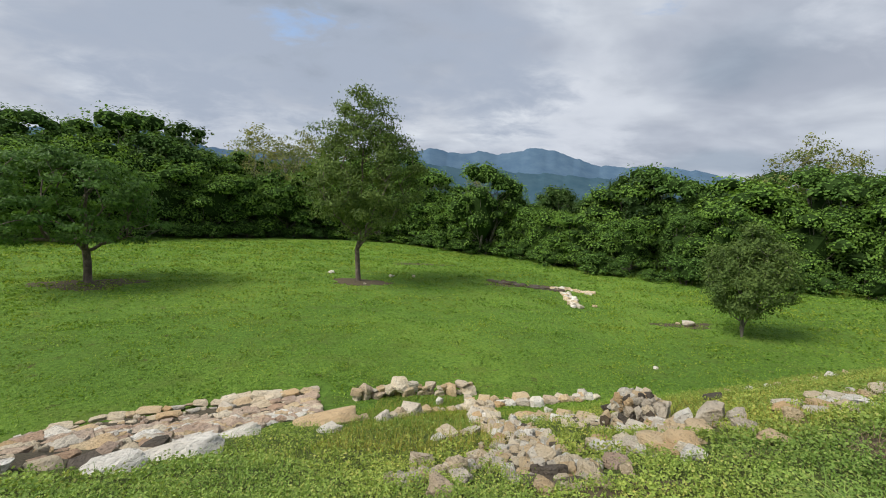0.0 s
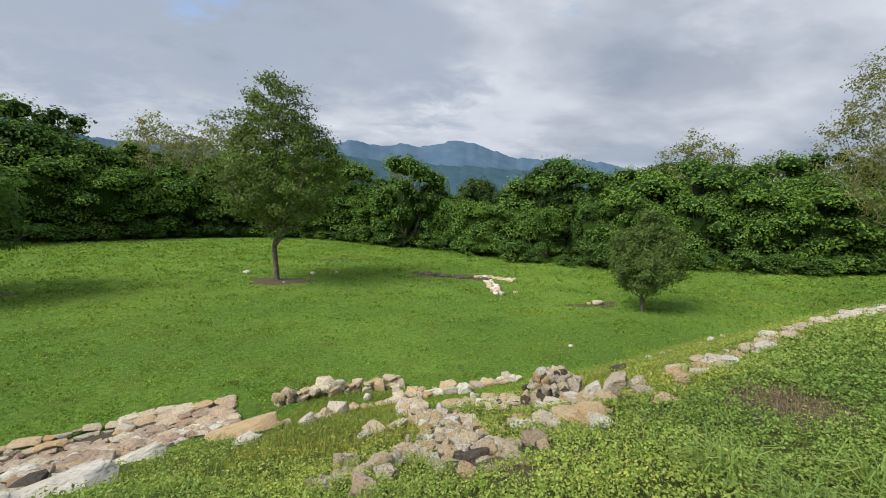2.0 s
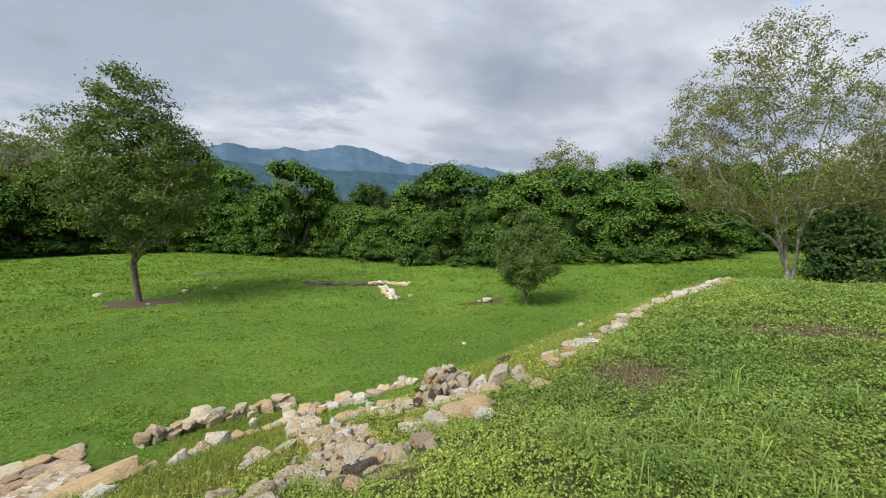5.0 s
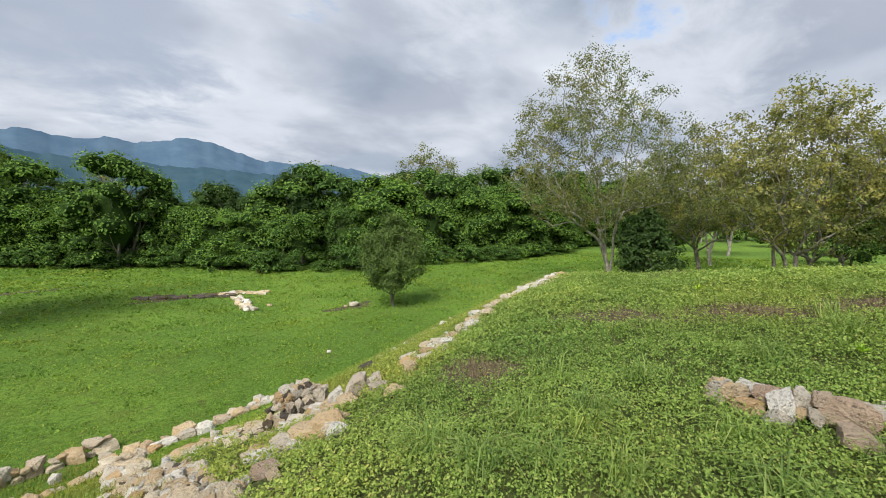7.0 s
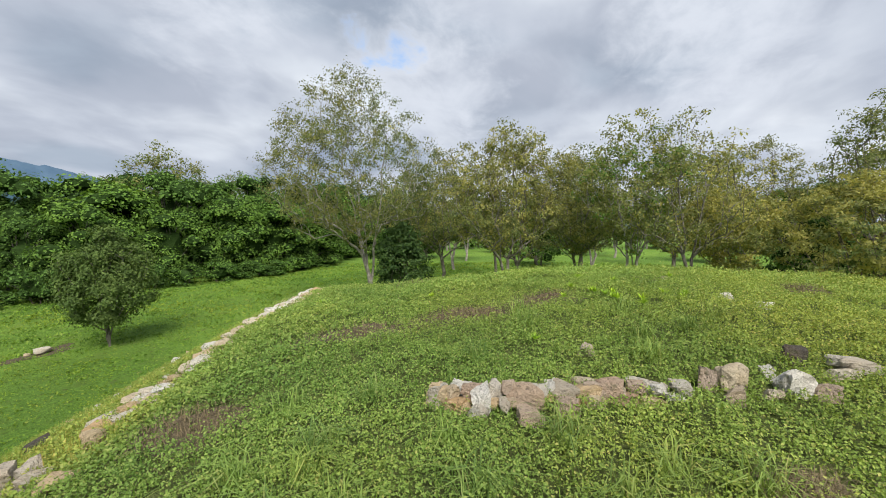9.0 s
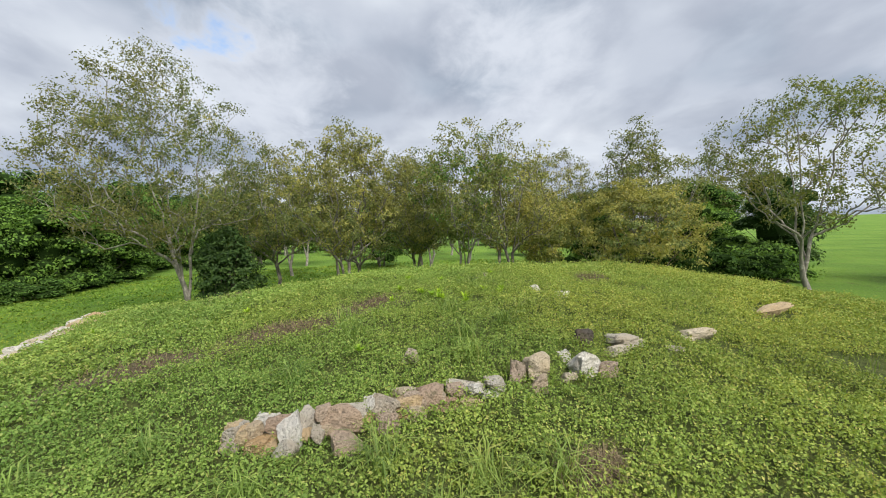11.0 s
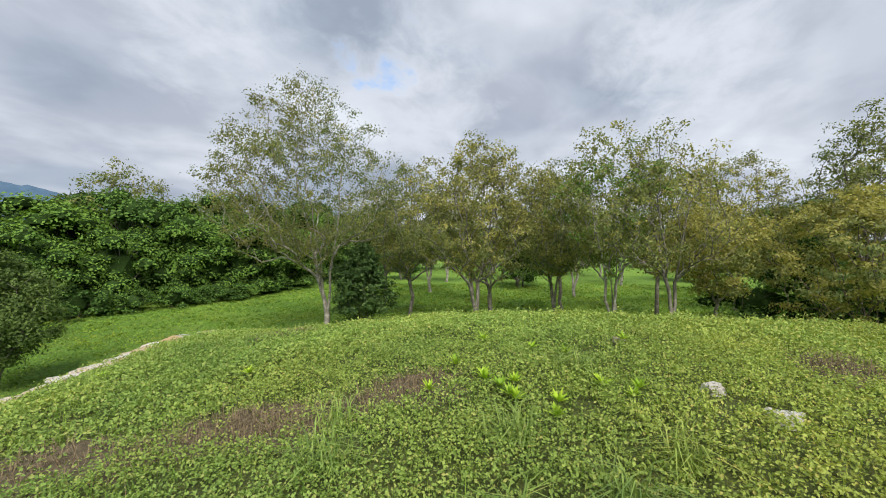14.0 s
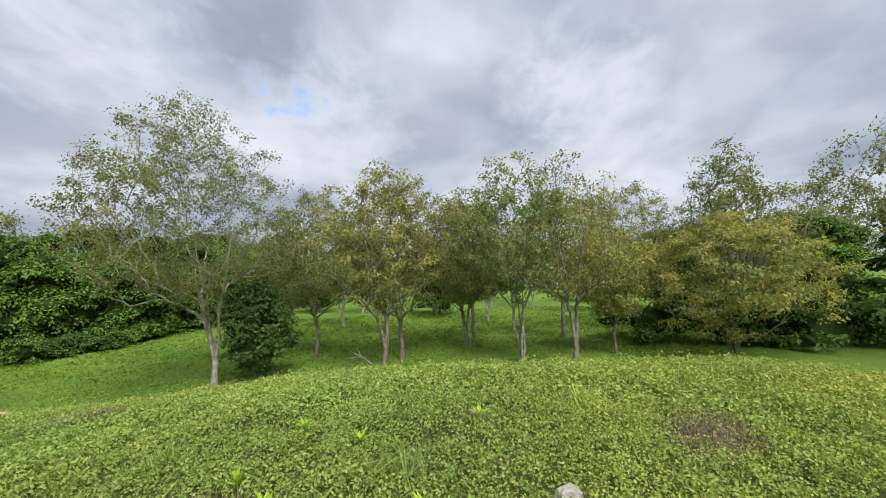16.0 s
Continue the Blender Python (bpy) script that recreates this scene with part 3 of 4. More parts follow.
def clumped_tree(seed, high, wide, low, clumps, per, leaf, bark, leaves, flat=0.5, stems=3):
    """A dense crown of leafy pads carried by limbs: dark shade cores inside, leaves all over them and hanging at their
    rims.
    """
    rng = np.random.default_rng(seed)
    v = rng.permutation((np.arange(clumps) + 0.5) / clumps) ** 0.85
    t = np.arange(clumps) * 2.4 + rng.uniform(-0.8, 0.8, clumps)
    lopsided = 1 + 0.16 * np.sin(t + seed) + 0.10 * np.sin(2 * t + 3 * seed)
    reach = wide * np.interp(v, (0, 0.3, 0.65, 0.88, 1), (0.74, 0.86, 0.84, 0.66, 0.42)) * rng.uniform(0.5, 1.02, clumps) * lopsided
    size = wide * rng.uniform(0.17, 0.38, clumps)
    mid = np.stack([reach * np.cos(t), reach * np.sin(t), low + size * flat + v * (high - low - 1.6 * size * flat)], 1)
    # limbs
    wood, faces = [], []
    for k in range(stems):
        a = 2 * math.pi * k / stems + seed
        foot, head = np.array([0.12 * wide * math.cos(a), 0.12 * wide * math.sin(a), -0.2]), np.array([0.35 * wide * math.cos(a), 0.35 * wide * math.sin(a), high * 0.72])
        bend = (foot + head) / 2 + rng.normal(size=3) * 0.05 * high
        tube([foot, bend, head], [0.016 * high, 0.011 * high, 0.004 * high], 6, wood, faces)
        for c in range(k, clumps, stems):
            f = min(0.9, max(0.12, mid[c, 2] / high - 0.25))
            start = foot * (1 - f) ** 2 + 2 * f * (1 - f) * bend + head * f * f
            tube([start, (start + mid[c]) / 2 + [0, 0, 0.08 * high * rng.uniform(-0.3, 1)], mid[c]], [0.006 * high, 0.004 * high, 0.002 * high], 3, wood, faces)
    # leaves over the pads
    count = np.maximum(30, per * (size / size.mean()) ** 2).astype(int)
    own = np.repeat(np.arange(clumps), count)
    n = len(own)
    up = rng.uniform(-0.45, 1, n)
    turn = rng.uniform(0, 2 * math.pi, n)
    side = np.sqrt(1 - up**2)
    way = np.stack([side * np.cos(turn), side * np.sin(turn), up], 1)
    ripple = 1 + 0.16 * np.sin(turn * 3 + own * 1.7) + 0.12 * np.sin(turn * 5 + up * 4 + own)
    at = mid[own] + way * [1, 1, flat] * (size[own] * ripple * rng.uniform(0.8, 1.14, n))[:, None]
    at[:, 2] -= size[own] * 0.16 * side**3
    nrm = way * [1, 1, 1 / flat] * 0.6 + [0, 0, 0.25]
    nrm = nrm / np.linalg.norm(nrm, axis=1)[:, None] + rng.normal(size=(n, 3)) * 0.34
    nrm /= np.linalg.norm(nrm, axis=1)[:, None]
    a = np.cross(nrm, rng.normal(size=(n, 3))) * 0.7 + way
    a -= nrm * (a * nrm).sum(1)[:, None]
    a /= np.linalg.norm(a, axis=1)[:, None] + 1e-9
    length = leaf * rng.uniform(0.55, 1.4, n)
    lv, lf = leaf_mesh(at, a, np.cross(nrm, a), nrm, length, length * rng.uniform(0.48, 0.74, n))
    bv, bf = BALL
    # dark cores in pads and crown, painted as the shade between leaves
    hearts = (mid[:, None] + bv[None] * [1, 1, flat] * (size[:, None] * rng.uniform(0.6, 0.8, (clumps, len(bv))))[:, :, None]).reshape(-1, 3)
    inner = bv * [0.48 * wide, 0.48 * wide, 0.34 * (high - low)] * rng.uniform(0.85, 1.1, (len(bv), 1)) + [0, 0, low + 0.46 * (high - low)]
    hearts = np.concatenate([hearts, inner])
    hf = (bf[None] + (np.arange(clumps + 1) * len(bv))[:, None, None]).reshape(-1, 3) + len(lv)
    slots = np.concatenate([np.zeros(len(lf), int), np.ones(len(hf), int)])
    crown = mesh_from("crown", np.concatenate([lv, hearts]), np.concatenate([lf, hf]), [leaves, CROWN_SHADE], slots)
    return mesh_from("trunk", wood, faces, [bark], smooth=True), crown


# near-black green of the crown cores: shade put into the colour
CROWN_SHADE = plain_material("leafy_twigs", (0.016, 0.032, 0.009), (0.040, 0.074, 0.020), 7.0, shine=0.0)


def woodland_models():
    """A few kinds of tree and thicket, each built once and then copied."""
    kinds = {}
    spec = (
        ("broad", 10.0, 4.1, 0.3, 42, 150, 0.25, BARK_GREY, LEAF_WOOD, 0.68, "broad leafy green tree at the woodland edge"),
        ("bright", 8.0, 4.2, 0.2, 44, 150, 0.25, BARK_GREY, LEAF_BRIGHT, 0.58, "bright green feathery-leaved tree at the woodland edge"),
        ("dark", 10.0, 3.8, 0.6, 36, 125, 0.27, BARK_DARK, LEAF_DARK, 0.75, "dark green tree deep in the woodland"),
    )
    for n, (kind, high, wide, low, clumps, per, leaf, bark, leaves, flat, label) in enumerate(spec):
        for k in range(2):
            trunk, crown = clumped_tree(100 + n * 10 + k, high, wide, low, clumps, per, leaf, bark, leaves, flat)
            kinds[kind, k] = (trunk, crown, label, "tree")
    for k in range(2):
        seed = 130 + k
        v, f, tips, mid = grow(seed, 13.0, 4.4, 3.5, 2, 150, girth=0.014, crown=(1.0, 1.1, 1.05, 0.85, 0.5), steps=2)
        kinds["thin", k] = (mesh_from("trunk", v, f, [BARK_PALE], smooth=True), crown_mesh("crown", seed, tips, mid, 30, 0.28, 0.5, [LEAF_AIRY], 0.6, None, 0.5), "thin-crowned pale-stemmed tree above the woodland", "tree")
    for k in range(3):
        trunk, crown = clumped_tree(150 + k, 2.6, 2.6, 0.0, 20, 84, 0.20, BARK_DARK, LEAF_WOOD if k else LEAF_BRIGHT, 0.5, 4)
        kinds["thicket", k] = (trunk, crown, "low leafy thicket at the foot of the woodland", "shrub")
    return kinds


KINDS = woodland_models()


def plant(kind, variant, x, y, scale, tall, turn):
    trunk, crown, label, category = KINDS[kind, variant]
    ob = empty("shrub" if kind == "thicket" else "tree", x, y, float(surface_z(x, y)) - 0.05)
    ob.rotation_euler, ob.scale = (0, 0, turn), (scale, scale, scale * tall)
    tagged(ob, label, category, "woodland thickets" if kind == "thicket" else WOODS)
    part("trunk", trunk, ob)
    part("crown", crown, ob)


def along(line, step, rng, jitter):
    """Places along a line, step metres apart."""
    for (xa, ya), (xb, yb) in zip(line, line[1:]):
        gap = math.hypot(xb - xa, yb - ya)
        for k in range(max(1, round(gap / step))):
            f = (k + 0.5) / max(1, round(gap / step))
            yield xa + (xb - xa) * f + rng.uniform(-jitter, jitter), ya + (yb - ya) * f + rng.uniform(-jitter, jitter)


EDGE = ((-52, 20), (-40, 34), (-34, 48), (-24, 60), (-8, 62), (1, 54), (8, 47), (14, 38), (22, 34.5), (30, 31.5), (37, 29.5), (47, 31), (60, 35), (80, 33))


def build_woodland():
    rng = np.random.default_rng(9)
    # the low edge, then the trees behind it, rising; tall behind the meadow's far corner, lower beside the mound
    for x, y in along(EDGE, 2.5, rng, 0.8):
        d = math.hypot(x, y)
        plant("thicket", int(rng.integers(3)), x * (1 + 0.6 / d), y * (1 + 0.6 / d), rng.uniform(0.55, 1.0), rng.uniform(0.6, 1.2), rng.uniform(0, 6.3))
    for back, step, high, kinds in (
        (3.6, 3.8, 6.2, ("bright", "broad", "bright", "bright")),
        (8.5, 4.3, 8.6, ("broad", "broad", "bright", "dark")),
        (16.0, 7.5, 10.3, ("dark", "broad", "thin", "broad")),
    ):
        for x, y in along(EDGE, step, rng, 1.2):
            f = 1 + back / math.hypot(x, y)
            kind = kinds[int(rng.integers(4))]
            tall = 1.44 if x < -3 else 1.25 if x > 33 else 1.15 if x > 21 else 0.94
            size = high * tall * rng.uniform(0.86, 1.12) / {"broad": 10.0, "bright": 8.0, "dark": 10.0, "thin": 12.0}[kind]
            wide = size * rng.uniform(0.95, 1.15)
            plant(kind, int(rng.integers(2)), x * f, y * f, wide, size / wide, rng.uniform(0, 6.3))
    # crowns that stand out above the rest
    for kind, x, y, size in (("thin", 38.4, 44.4, 1.16), ("broad", 4.6, 51.0, 1.10), ("dark", 19.5, 44.0, 0.98), ("broad", 22.5, 45.0, 1.10), ("dark", 27.5, 43.0, 0.86), ("broad", 43.0, 38.0, 1.15), ("thin", -21.0, 66.0, 1.2), ("thin", -26.0, 64.0, 1.15)):
        plant(kind, 0, x, y, size, 1.0, x)
    # far side of the meadow beyond the grove, and round behind the mound
    far = ((80, 33), (104, 20), (108, 0), (100, -25), (70, -42), (48, -38), (38, -30))
    for back, step, low in ((0, 5.5, 0.8), (8, 8.0, 1.0)):
        for x, y in along(far, step, rng, 2.0):
            f = 1 + back / math.hypot(x, y)
            plant(("broad", "thin", "thin", "bright")[int(rng.integers(4))], int(rng.integers(2)), x * f, y * f, low * rng.uniform(0.8, 1.15), rng.uniform(0.9, 1.1), rng.uniform(0, 6.3))
    # more of the grove, farther off
    for kind, x, y, size in (("thin", 47, 12, 0.85), ("broad", 55, 3, 0.8), ("thin", 46, -3, 0.8), ("thin", 58, -9, 0.8), ("thin", 50, -16, 0.85), ("broad", 44, -21, 0.85), ("thin", 62, 14, 0.9), ("broad", 66, 22, 0.9), ("thin", 70, 5, 0.85), ("thin", 72, -8, 0.9), ("broad", 64, -20, 0.9), ("broad", 52, 21, 0.85), ("thin", 36, -22, 0.9), ("dark", 80, -2, 0.9), ("broad", 84, 12, 0.9)):
        plant(kind, int(rng.integers(2)), x, y, size, 1.0, x + y)
    for x, y in along(((38, -30), (30, -36), (0, -42), (-36, -34), (-52, -8), (-52, 20)), 13.0, rng, 2.0):
        plant(("broad", "dark")[int(rng.integers(2))], int(rng.integers(2)), x, y, rng.uniform(0.8, 1.1), 1.0, rng.uniform(0, 6.3))
    for x, y in along(((33, -12), (30, -19), (27, -27), (36, -30)), 2.6, rng, 1.2):
        plant("thicket", int(rng.integers(3)), x, y, rng.uniform(0.8, 1.3), rng.uniform(0.8, 1.2), rng.uniform(0, 6.3))


build_woodland()


# ---- stones ----
# near-black stone; at the ruin and in the pit it stands for shade
STONE_DARK = stone_material("dark_lichened_stone", (0.15, 0.13, 0.11), (0.095, 0.083, 0.068), (0.03, 0.027, 0.024), (0.12, 0.085, 0.055))


def rock_mesh(seed, material_, fine=False):
    """A worn block about one metre across, lying on z = 0: rounded box, broken off along a few planes, pitted."""
    rng = np.random.default_rng(seed)
    bm = bmesh.new()
    bmesh.ops.create_icosphere(bm, subdivisions=3 if fine else 2, radius=1.0)
    cuts = [(lambda n: n / np.linalg.norm(n))(rng.normal(size=3)) for _ in range(7)]
    deep = rng.uniform(0.56, 0.95, 7)
    power = rng.uniform(0.34, 0.48)
    for v in bm.verts:
        q = np.array(v.co)
        q = np.sign(q) * np.abs(q) ** power
        q = q * (0.88 + 0.28 * noise.noise(Vector(q * 1.3 + seed)) + 0.14 * noise.noise(Vector(q * 2.9 - seed)) + 0.11 * noise.noise(Vector((q[0] * 4.0, q[1] * 4.0, q[2] * 9.0 + seed))))
        for n, dd in zip(cuts, deep):
            over = q @ n - dd
            if over > 0:
                q = q - n * over
        v.co = q * 0.55
    low = min(v.co.z for v in bm.verts)
    wide = max(max(abs(v.co.x), abs(v.co.y)) for v in bm.verts)
    high = max(v.co.z for v in bm.verts) - low
    for v in bm.verts:
        v.co = (v.co.x / wide * 0.5, v.co.y / wide * 0.5, (v.co.z - low) / high)
    me = bpy.data.meshes.new("stone")
    bm.to_mesh(me)
    bm.free()
    me.polygons.foreach_set("use_smooth", np.full(len(me.polygons), True))
    me.set_sharp_from_angle(angle=radians(24))
    me.materials.append(material_)
    return me


ROCKS = {}


def rock(material_, variant, fine=False):
    key = (material_.name, variant, fine)
    if key not in ROCKS:
        ROCKS[key] = rock_mesh(variant * 13 + sum(map(ord, material_.name)), material_, fine)
    return ROCKS[key]


def stone(parent, rng, x, y, wide, high, material_, z=None, fine=False, deep=None, turn=None, sink=0.3, tilt=0.12):
    """One stone, a third of it in the ground."""
    ob = new("stone", rock(material_, int(rng.integers(5)), fine))
    if z is None:
        z = float(land_z(x, y))
    deep = wide * rng.uniform(0.6, 0.95) if deep is None else deep
    ob.rotation_euler = (rng.uniform(-tilt, tilt), rng.uniform(-tilt, tilt), rng.uniform(0, 6.3) if turn is None else turn)
    ob.scale = (wide, deep, high * (1 + sink))
    at = Vector((x, y, z - high * sink))
    ob.parent = parent
    ob.location = at - parent.location if parent else at
    return ob


def stone_thing(name, label, category, x, y):
    return tagged(empty(name, x, y, float(land_z(x, y))), label, category)


def stone_row(thing, rng, line, size, mats, across=1, gap=0.80, width=0.0, flatness=0.6, rise=0.0, fine=False):
    """Stones laid along a line, in one or more ranks; single stones differ in size, turn and set."""
    for rank in range(across):
        off = (rank - (across - 1) / 2) * width / max(1, across)
        for (xa, ya), (xb, yb) in zip(line, line[1:]):
            run = math.hypot(xb - xa, yb - ya)
            turn = math.atan2(yb - ya, xb - xa)
            s = rng.uniform(0, size * 0.4)
            while s < run:
                w = size * rng.uniform(0.5, 1.6)
                f = min(1.0, (s + w / 2) / run)
                sway = rng.normal() * size * 0.16
                x = xa + (xb - xa) * f - math.sin(turn) * (off + sway)
                y = ya + (yb - ya) * f + math.cos(turn) * (off + sway)
                stone(thing, rng, x, y, w, w * flatness * rng.uniform(0.6, 1.2), mats[int(rng.integers(len(mats)))], turn=turn + rng.normal() * 0.25,
                      z=float(land_z(x, y)) + rise, fine=fine, sink=0.45)
                s += w * gap


WALL_OUTER = ((-7.60, 7.20), (-7.04, 8.26), (-6.43, 8.58), (-5.73, 8.90), (-4.72, 9.47), (-3.72, 9.93), (-3.16, 10.39))
WALL_INNER = ((-3.60, 2.90), (-2.99, 3.52), (-2.83, 3.63), (-3.02, 4.32), (-3.23, 5.67), (-2.89, 6.13), (-2.67, 7.15), (-2.47, 8.32))
STEP_A = ((-2.07, 9.70), (-1.67, 10.02), (-1.16, 10.24), (-0.62, 10.44), (0.09, 10.58), (0.92, 10.83))
STEP_A_END = ((0.95, 10.56), (1.05, 10.08), (1.07, 9.35), (0.91, 7.07))
STEP_B = ((-1.46, 7.17), (-0.94, 7.52), (-0.50, 8.62), (0.22, 9.22), (0.83, 9.51))
STEP_C = ((-0.06, 5.05), (0.24, 5.38), (0.85, 5.97))
STEP_D = ((-0.29, 2.94), (-0.05, 3.20), (0.30, 3.43), (0.62, 3.81))
OUT_R = ((1.19, 9.77), (1.66, 10.10), (2.69, 10.12), (4.10, 10.68))
ROW_E = ((1.46, 7.46), (2.15, 6.85), (2.16, 5.30), (2.52, 4.62), (2.64, 3.92))
ROW_F = ((1.48, 4.03), (1.78, 3.74), (2.00, 3.52), (2.18, 3.36))
PIT = ((1.02, 6.93), (1.11, 5.16), (0.88, 3.50), (0.88, 2.93), (1.20, 2.85))
SLOPE_FOOT = ((5.2, 7.6), (6.6, 7.9), (8.0, 8.2), (9.2, 8.8))
RIM = ((3.60, 3.87), (4.37, 4.30), (4.96, 4.42), (5.90, 4.70), (7.10, 4.82), (8.15, 5.05), (9.55, 5.72), (10.10, 5.55))
STEP_STONES = (
    (-0.09, 3.57, 0.23, 0.27, STONE_GREY), (0.08, 2.75, 0.27, 0.17, STONE_GREY), (0.22, 3.06, 0.22, 0.14, STONE_WHITE),
    (0.10, 9.92, 0.53, 0.53, STONE_WHITE), (2.22, 7.85, 0.41, 0.31, STONE_WHITE),
)
STEP_HEAD = (
    (1.15, 2.84, 0.25, 0.21, STONE), (1.43, 3.08, 0.23, 0.15, STONE_RED), (1.10, 3.29, 0.17, 0.17, STONE_WHITE),
    (0.76, 2.67, 0.22, 0.14, STONE_TAN), (1.08, 4.37, 0.42, 0.36, STONE), (0.96, 3.42, 0.33, 0.35, STONE),
    (1.02, 5.27, 0.41, 0.26, STONE), (0.88, 2.84, 0.19, 0.30, STONE_DARK), (2.02, 3.11, 0.39, 0.14, STONE_WHITE),
)
WALL_BLOCKS = (
    (-2.69, 3.35, 0.63, 0.29, STONE_WHITE), (-2.56, 3.97, 0.95, 0.35, STONE_WHITE), (-2.70, 5.45, 0.74, 0.27, STONE_WHITE),
    (-1.80, 6.85, 1.11, 0.55, STONE_TAN), (-1.58, 5.96, 0.47, 0.20, STONE_WHITE),
)
PILE_SIDE = (
    (2.69, 4.30, 0.28, 0.28, STONE_WHITE), (4.31, 6.23, 0.28, 0.21, STONE_DARK), (2.89, 4.20, 0.37, 0.35, STONE_GREY),
    (3.00, 3.99, 0.23, 0.23, STONE_GREY), (2.87, 3.71, 0.24, 0.13, STONE_GREY), (3.24, 3.62, 0.22, 0.19, STONE_TAN),
    (2.71, 3.16, 0.29, 0.09, STONE_TAN),
)
MOUND_ROW_A = (
    (3.81, 0.75, 0.24, 0.19, STONE_TAN), (3.92, 0.61, 0.23, 0.14, STONE_WHITE), (3.76, 0.41, 0.19, 0.25, STONE_WHITE),
    (3.86, 0.33, 0.13, 0.21, STONE_WHITE), (3.74, 0.62, 0.24, 0.11, STONE_TAN), (3.83, 0.09, 0.33, 0.22, STONE_PINK),
    (3.65, 0.06, 0.22, 0.13, STONE_PINK), (3.96, -0.08, 0.12, 0.19, STONE_WHITE), (3.95, -0.28, 0.29, 0.20, STONE_TAN),
    (4.17, -0.30, 0.24, 0.11, STONE), (4.01, -0.50, 0.22, 0.22, STONE_RED), (4.11, -0.75, 0.31, 0.16, STONE_GREY),
    (3.80, -0.19, 0.16, 0.16, STONE_RED), (3.67, 0.42, 0.15, 0.10, STONE_GREY), (3.76, 0.25, 0.10, 0.10, STONE_GREY),
)
MOUND_ROW_B = (
    (4.25, -1.18, 0.16, 0.21, STONE_RED), (4.31, -1.37, 0.25, 0.22, STONE), (4.09, -1.32, 0.20, 0.16, STONE_GREY),
    (4.50, -1.67, 0.13, 0.13, STONE_WHITE), (4.30, -1.75, 0.29, 0.24, STONE_WHITE), (4.25, -1.92, 0.18, 0.16, STONE_RED),
    (4.20, -1.58, 0.16, 0.09, STONE), (4.77, -1.96, 0.22, 0.20, STONE_DARK), (4.72, -2.34, 0.42, 0.16, STONE_GREY),
    (4.60, -2.18, 0.27, 0.10, STONE), (4.87, -3.10, 0.51, 0.14, STONE), (4.58, -2.72, 0.17, 0.09, STONE_GREY),
    (5.71, -4.74, 0.65, 0.14, STONE_TAN),
)
LOOSE = (
    (4.70, -0.36, 0.17, 0.15, STONE_PINK),
)
LOOSE_TOP = (
    (7.42, -1.59, 0.17, 0.10, STONE), (6.46, -2.03, 0.19, 0.13, STONE_WHITE), (6.16, -2.29, 0.25, 0.14, STONE_WHITE),
)
TUFTS = ((2.12, 1.54), (2.13, 2.01), (3.09, 1.35), (2.39, 1.30)) + ((3.26, -0.76), (3.20, -1.16), (3.42, -0.19), (3.76, 1.32)) + ((5.72, 0.36), (5.69, -0.80)) + ((5.26, -1.32), (5.02, -0.87)) + ((2.04, 1.98), (2.86, 1.30)) + ((2.6, 0.9), (2.2, 0.6), (2.9, 0.25), (2.95, -0.5), (2.7, 1.7), (3.5, 1.9), (4.5, 0.6), (4.6, -0.9), (5.3, 0.2), (5.6, -1.6), (6.6, -1.2), (6.9, 0.5), (7.6, -2.4), (3.3, 0.55))
SHOOTS = ((6.33, -0.50), (6.16, -0.65), (6.23, -0.74), (6.01, -0.77), (6.00, -1.03), (6.29, -1.32), (6.25, -1.54), (6.54, -0.25), (6.11, -0.16), (6.55, 1.70), (6.68, 3.63), (7.28, -1.60), (6.85, -1.10)) + ((6.06, -0.72), (5.83, -1.02), (6.14, -1.49), (6.26, -0.53), (4.83, 0.10)) + ((7.21, -0.36), (9.2, -4.3), (9.6, -5.0), (8.9, -3.6), (10.0, -5.6), (6.99, -0.82))
BARE = ((5.19, 2.21), (5.72, 0.92), (3.22, 2.56), (3.22, -1.34)) + ((8.70, 2.83), (7.22, -3.14), (5.74, 0.97), (6.19, 0.09))


def between(a, b, f):
    return a[0] + (b[0] - a[0]) * f, a[1] + (b[1] - a[1]) * f


def on_line(line, f):
    """The place at the fraction f of a line's length."""
    runs = [math.dist(p, q) for p, q in zip(line, line[1:])]
    s = f * sum(runs)
    for (p, q), run in zip(zip(line, line[1:]), runs):
        if s <= run:
            return between(p, q, s / run)
        s -= run
    return line[-1]


def bed(thing, rng, rows, lift):
    """The earth and small rubble that stones are laid in, draped over the land between rows of places."""
    n = len(rows[0])
    verts = [(x - thing.location.x, y - thing.location.y, float(surface_z(x, y)) + (lift + rng.normal() * 0.008 if 0 < j < n - 1 and 0 < k < len(rows) - 1 else -0.03) - thing.location.z)
             for k, row in enumerate(rows) for j, (x, y) in enumerate(row)]
    faces = [(k * n + j, k * n + j + 1, (k + 1) * n + j + 1, (k + 1) * n + j) for k in range(len(rows) - 1) for j in range(n - 1)]
    return part("rubble_bed", mesh_from("rubble_bed", verts, faces, [RUBBLE], smooth=True), thing, "grey-brown earth and small rubble between the stones")


def strip(line, steps, ranks, width):
    """Rows of places across a line, width metres wide."""
    rows = []
    for k in range(steps + 1):
        (xa, ya), (xb, yb) = on_line(line, max(0, k / steps - 0.02)), on_line(line, min(0.9999, k / steps + 0.02))
        run = math.hypot(xb - xa, yb - ya) + 1e-9
        x, y = on_line(line, k / steps)
        rows.append([(x - (yb - ya) / run * o, y + (xb - xa) / run * o) for o in np.linspace(-width / 2, width / 2, ranks)])
    return rows


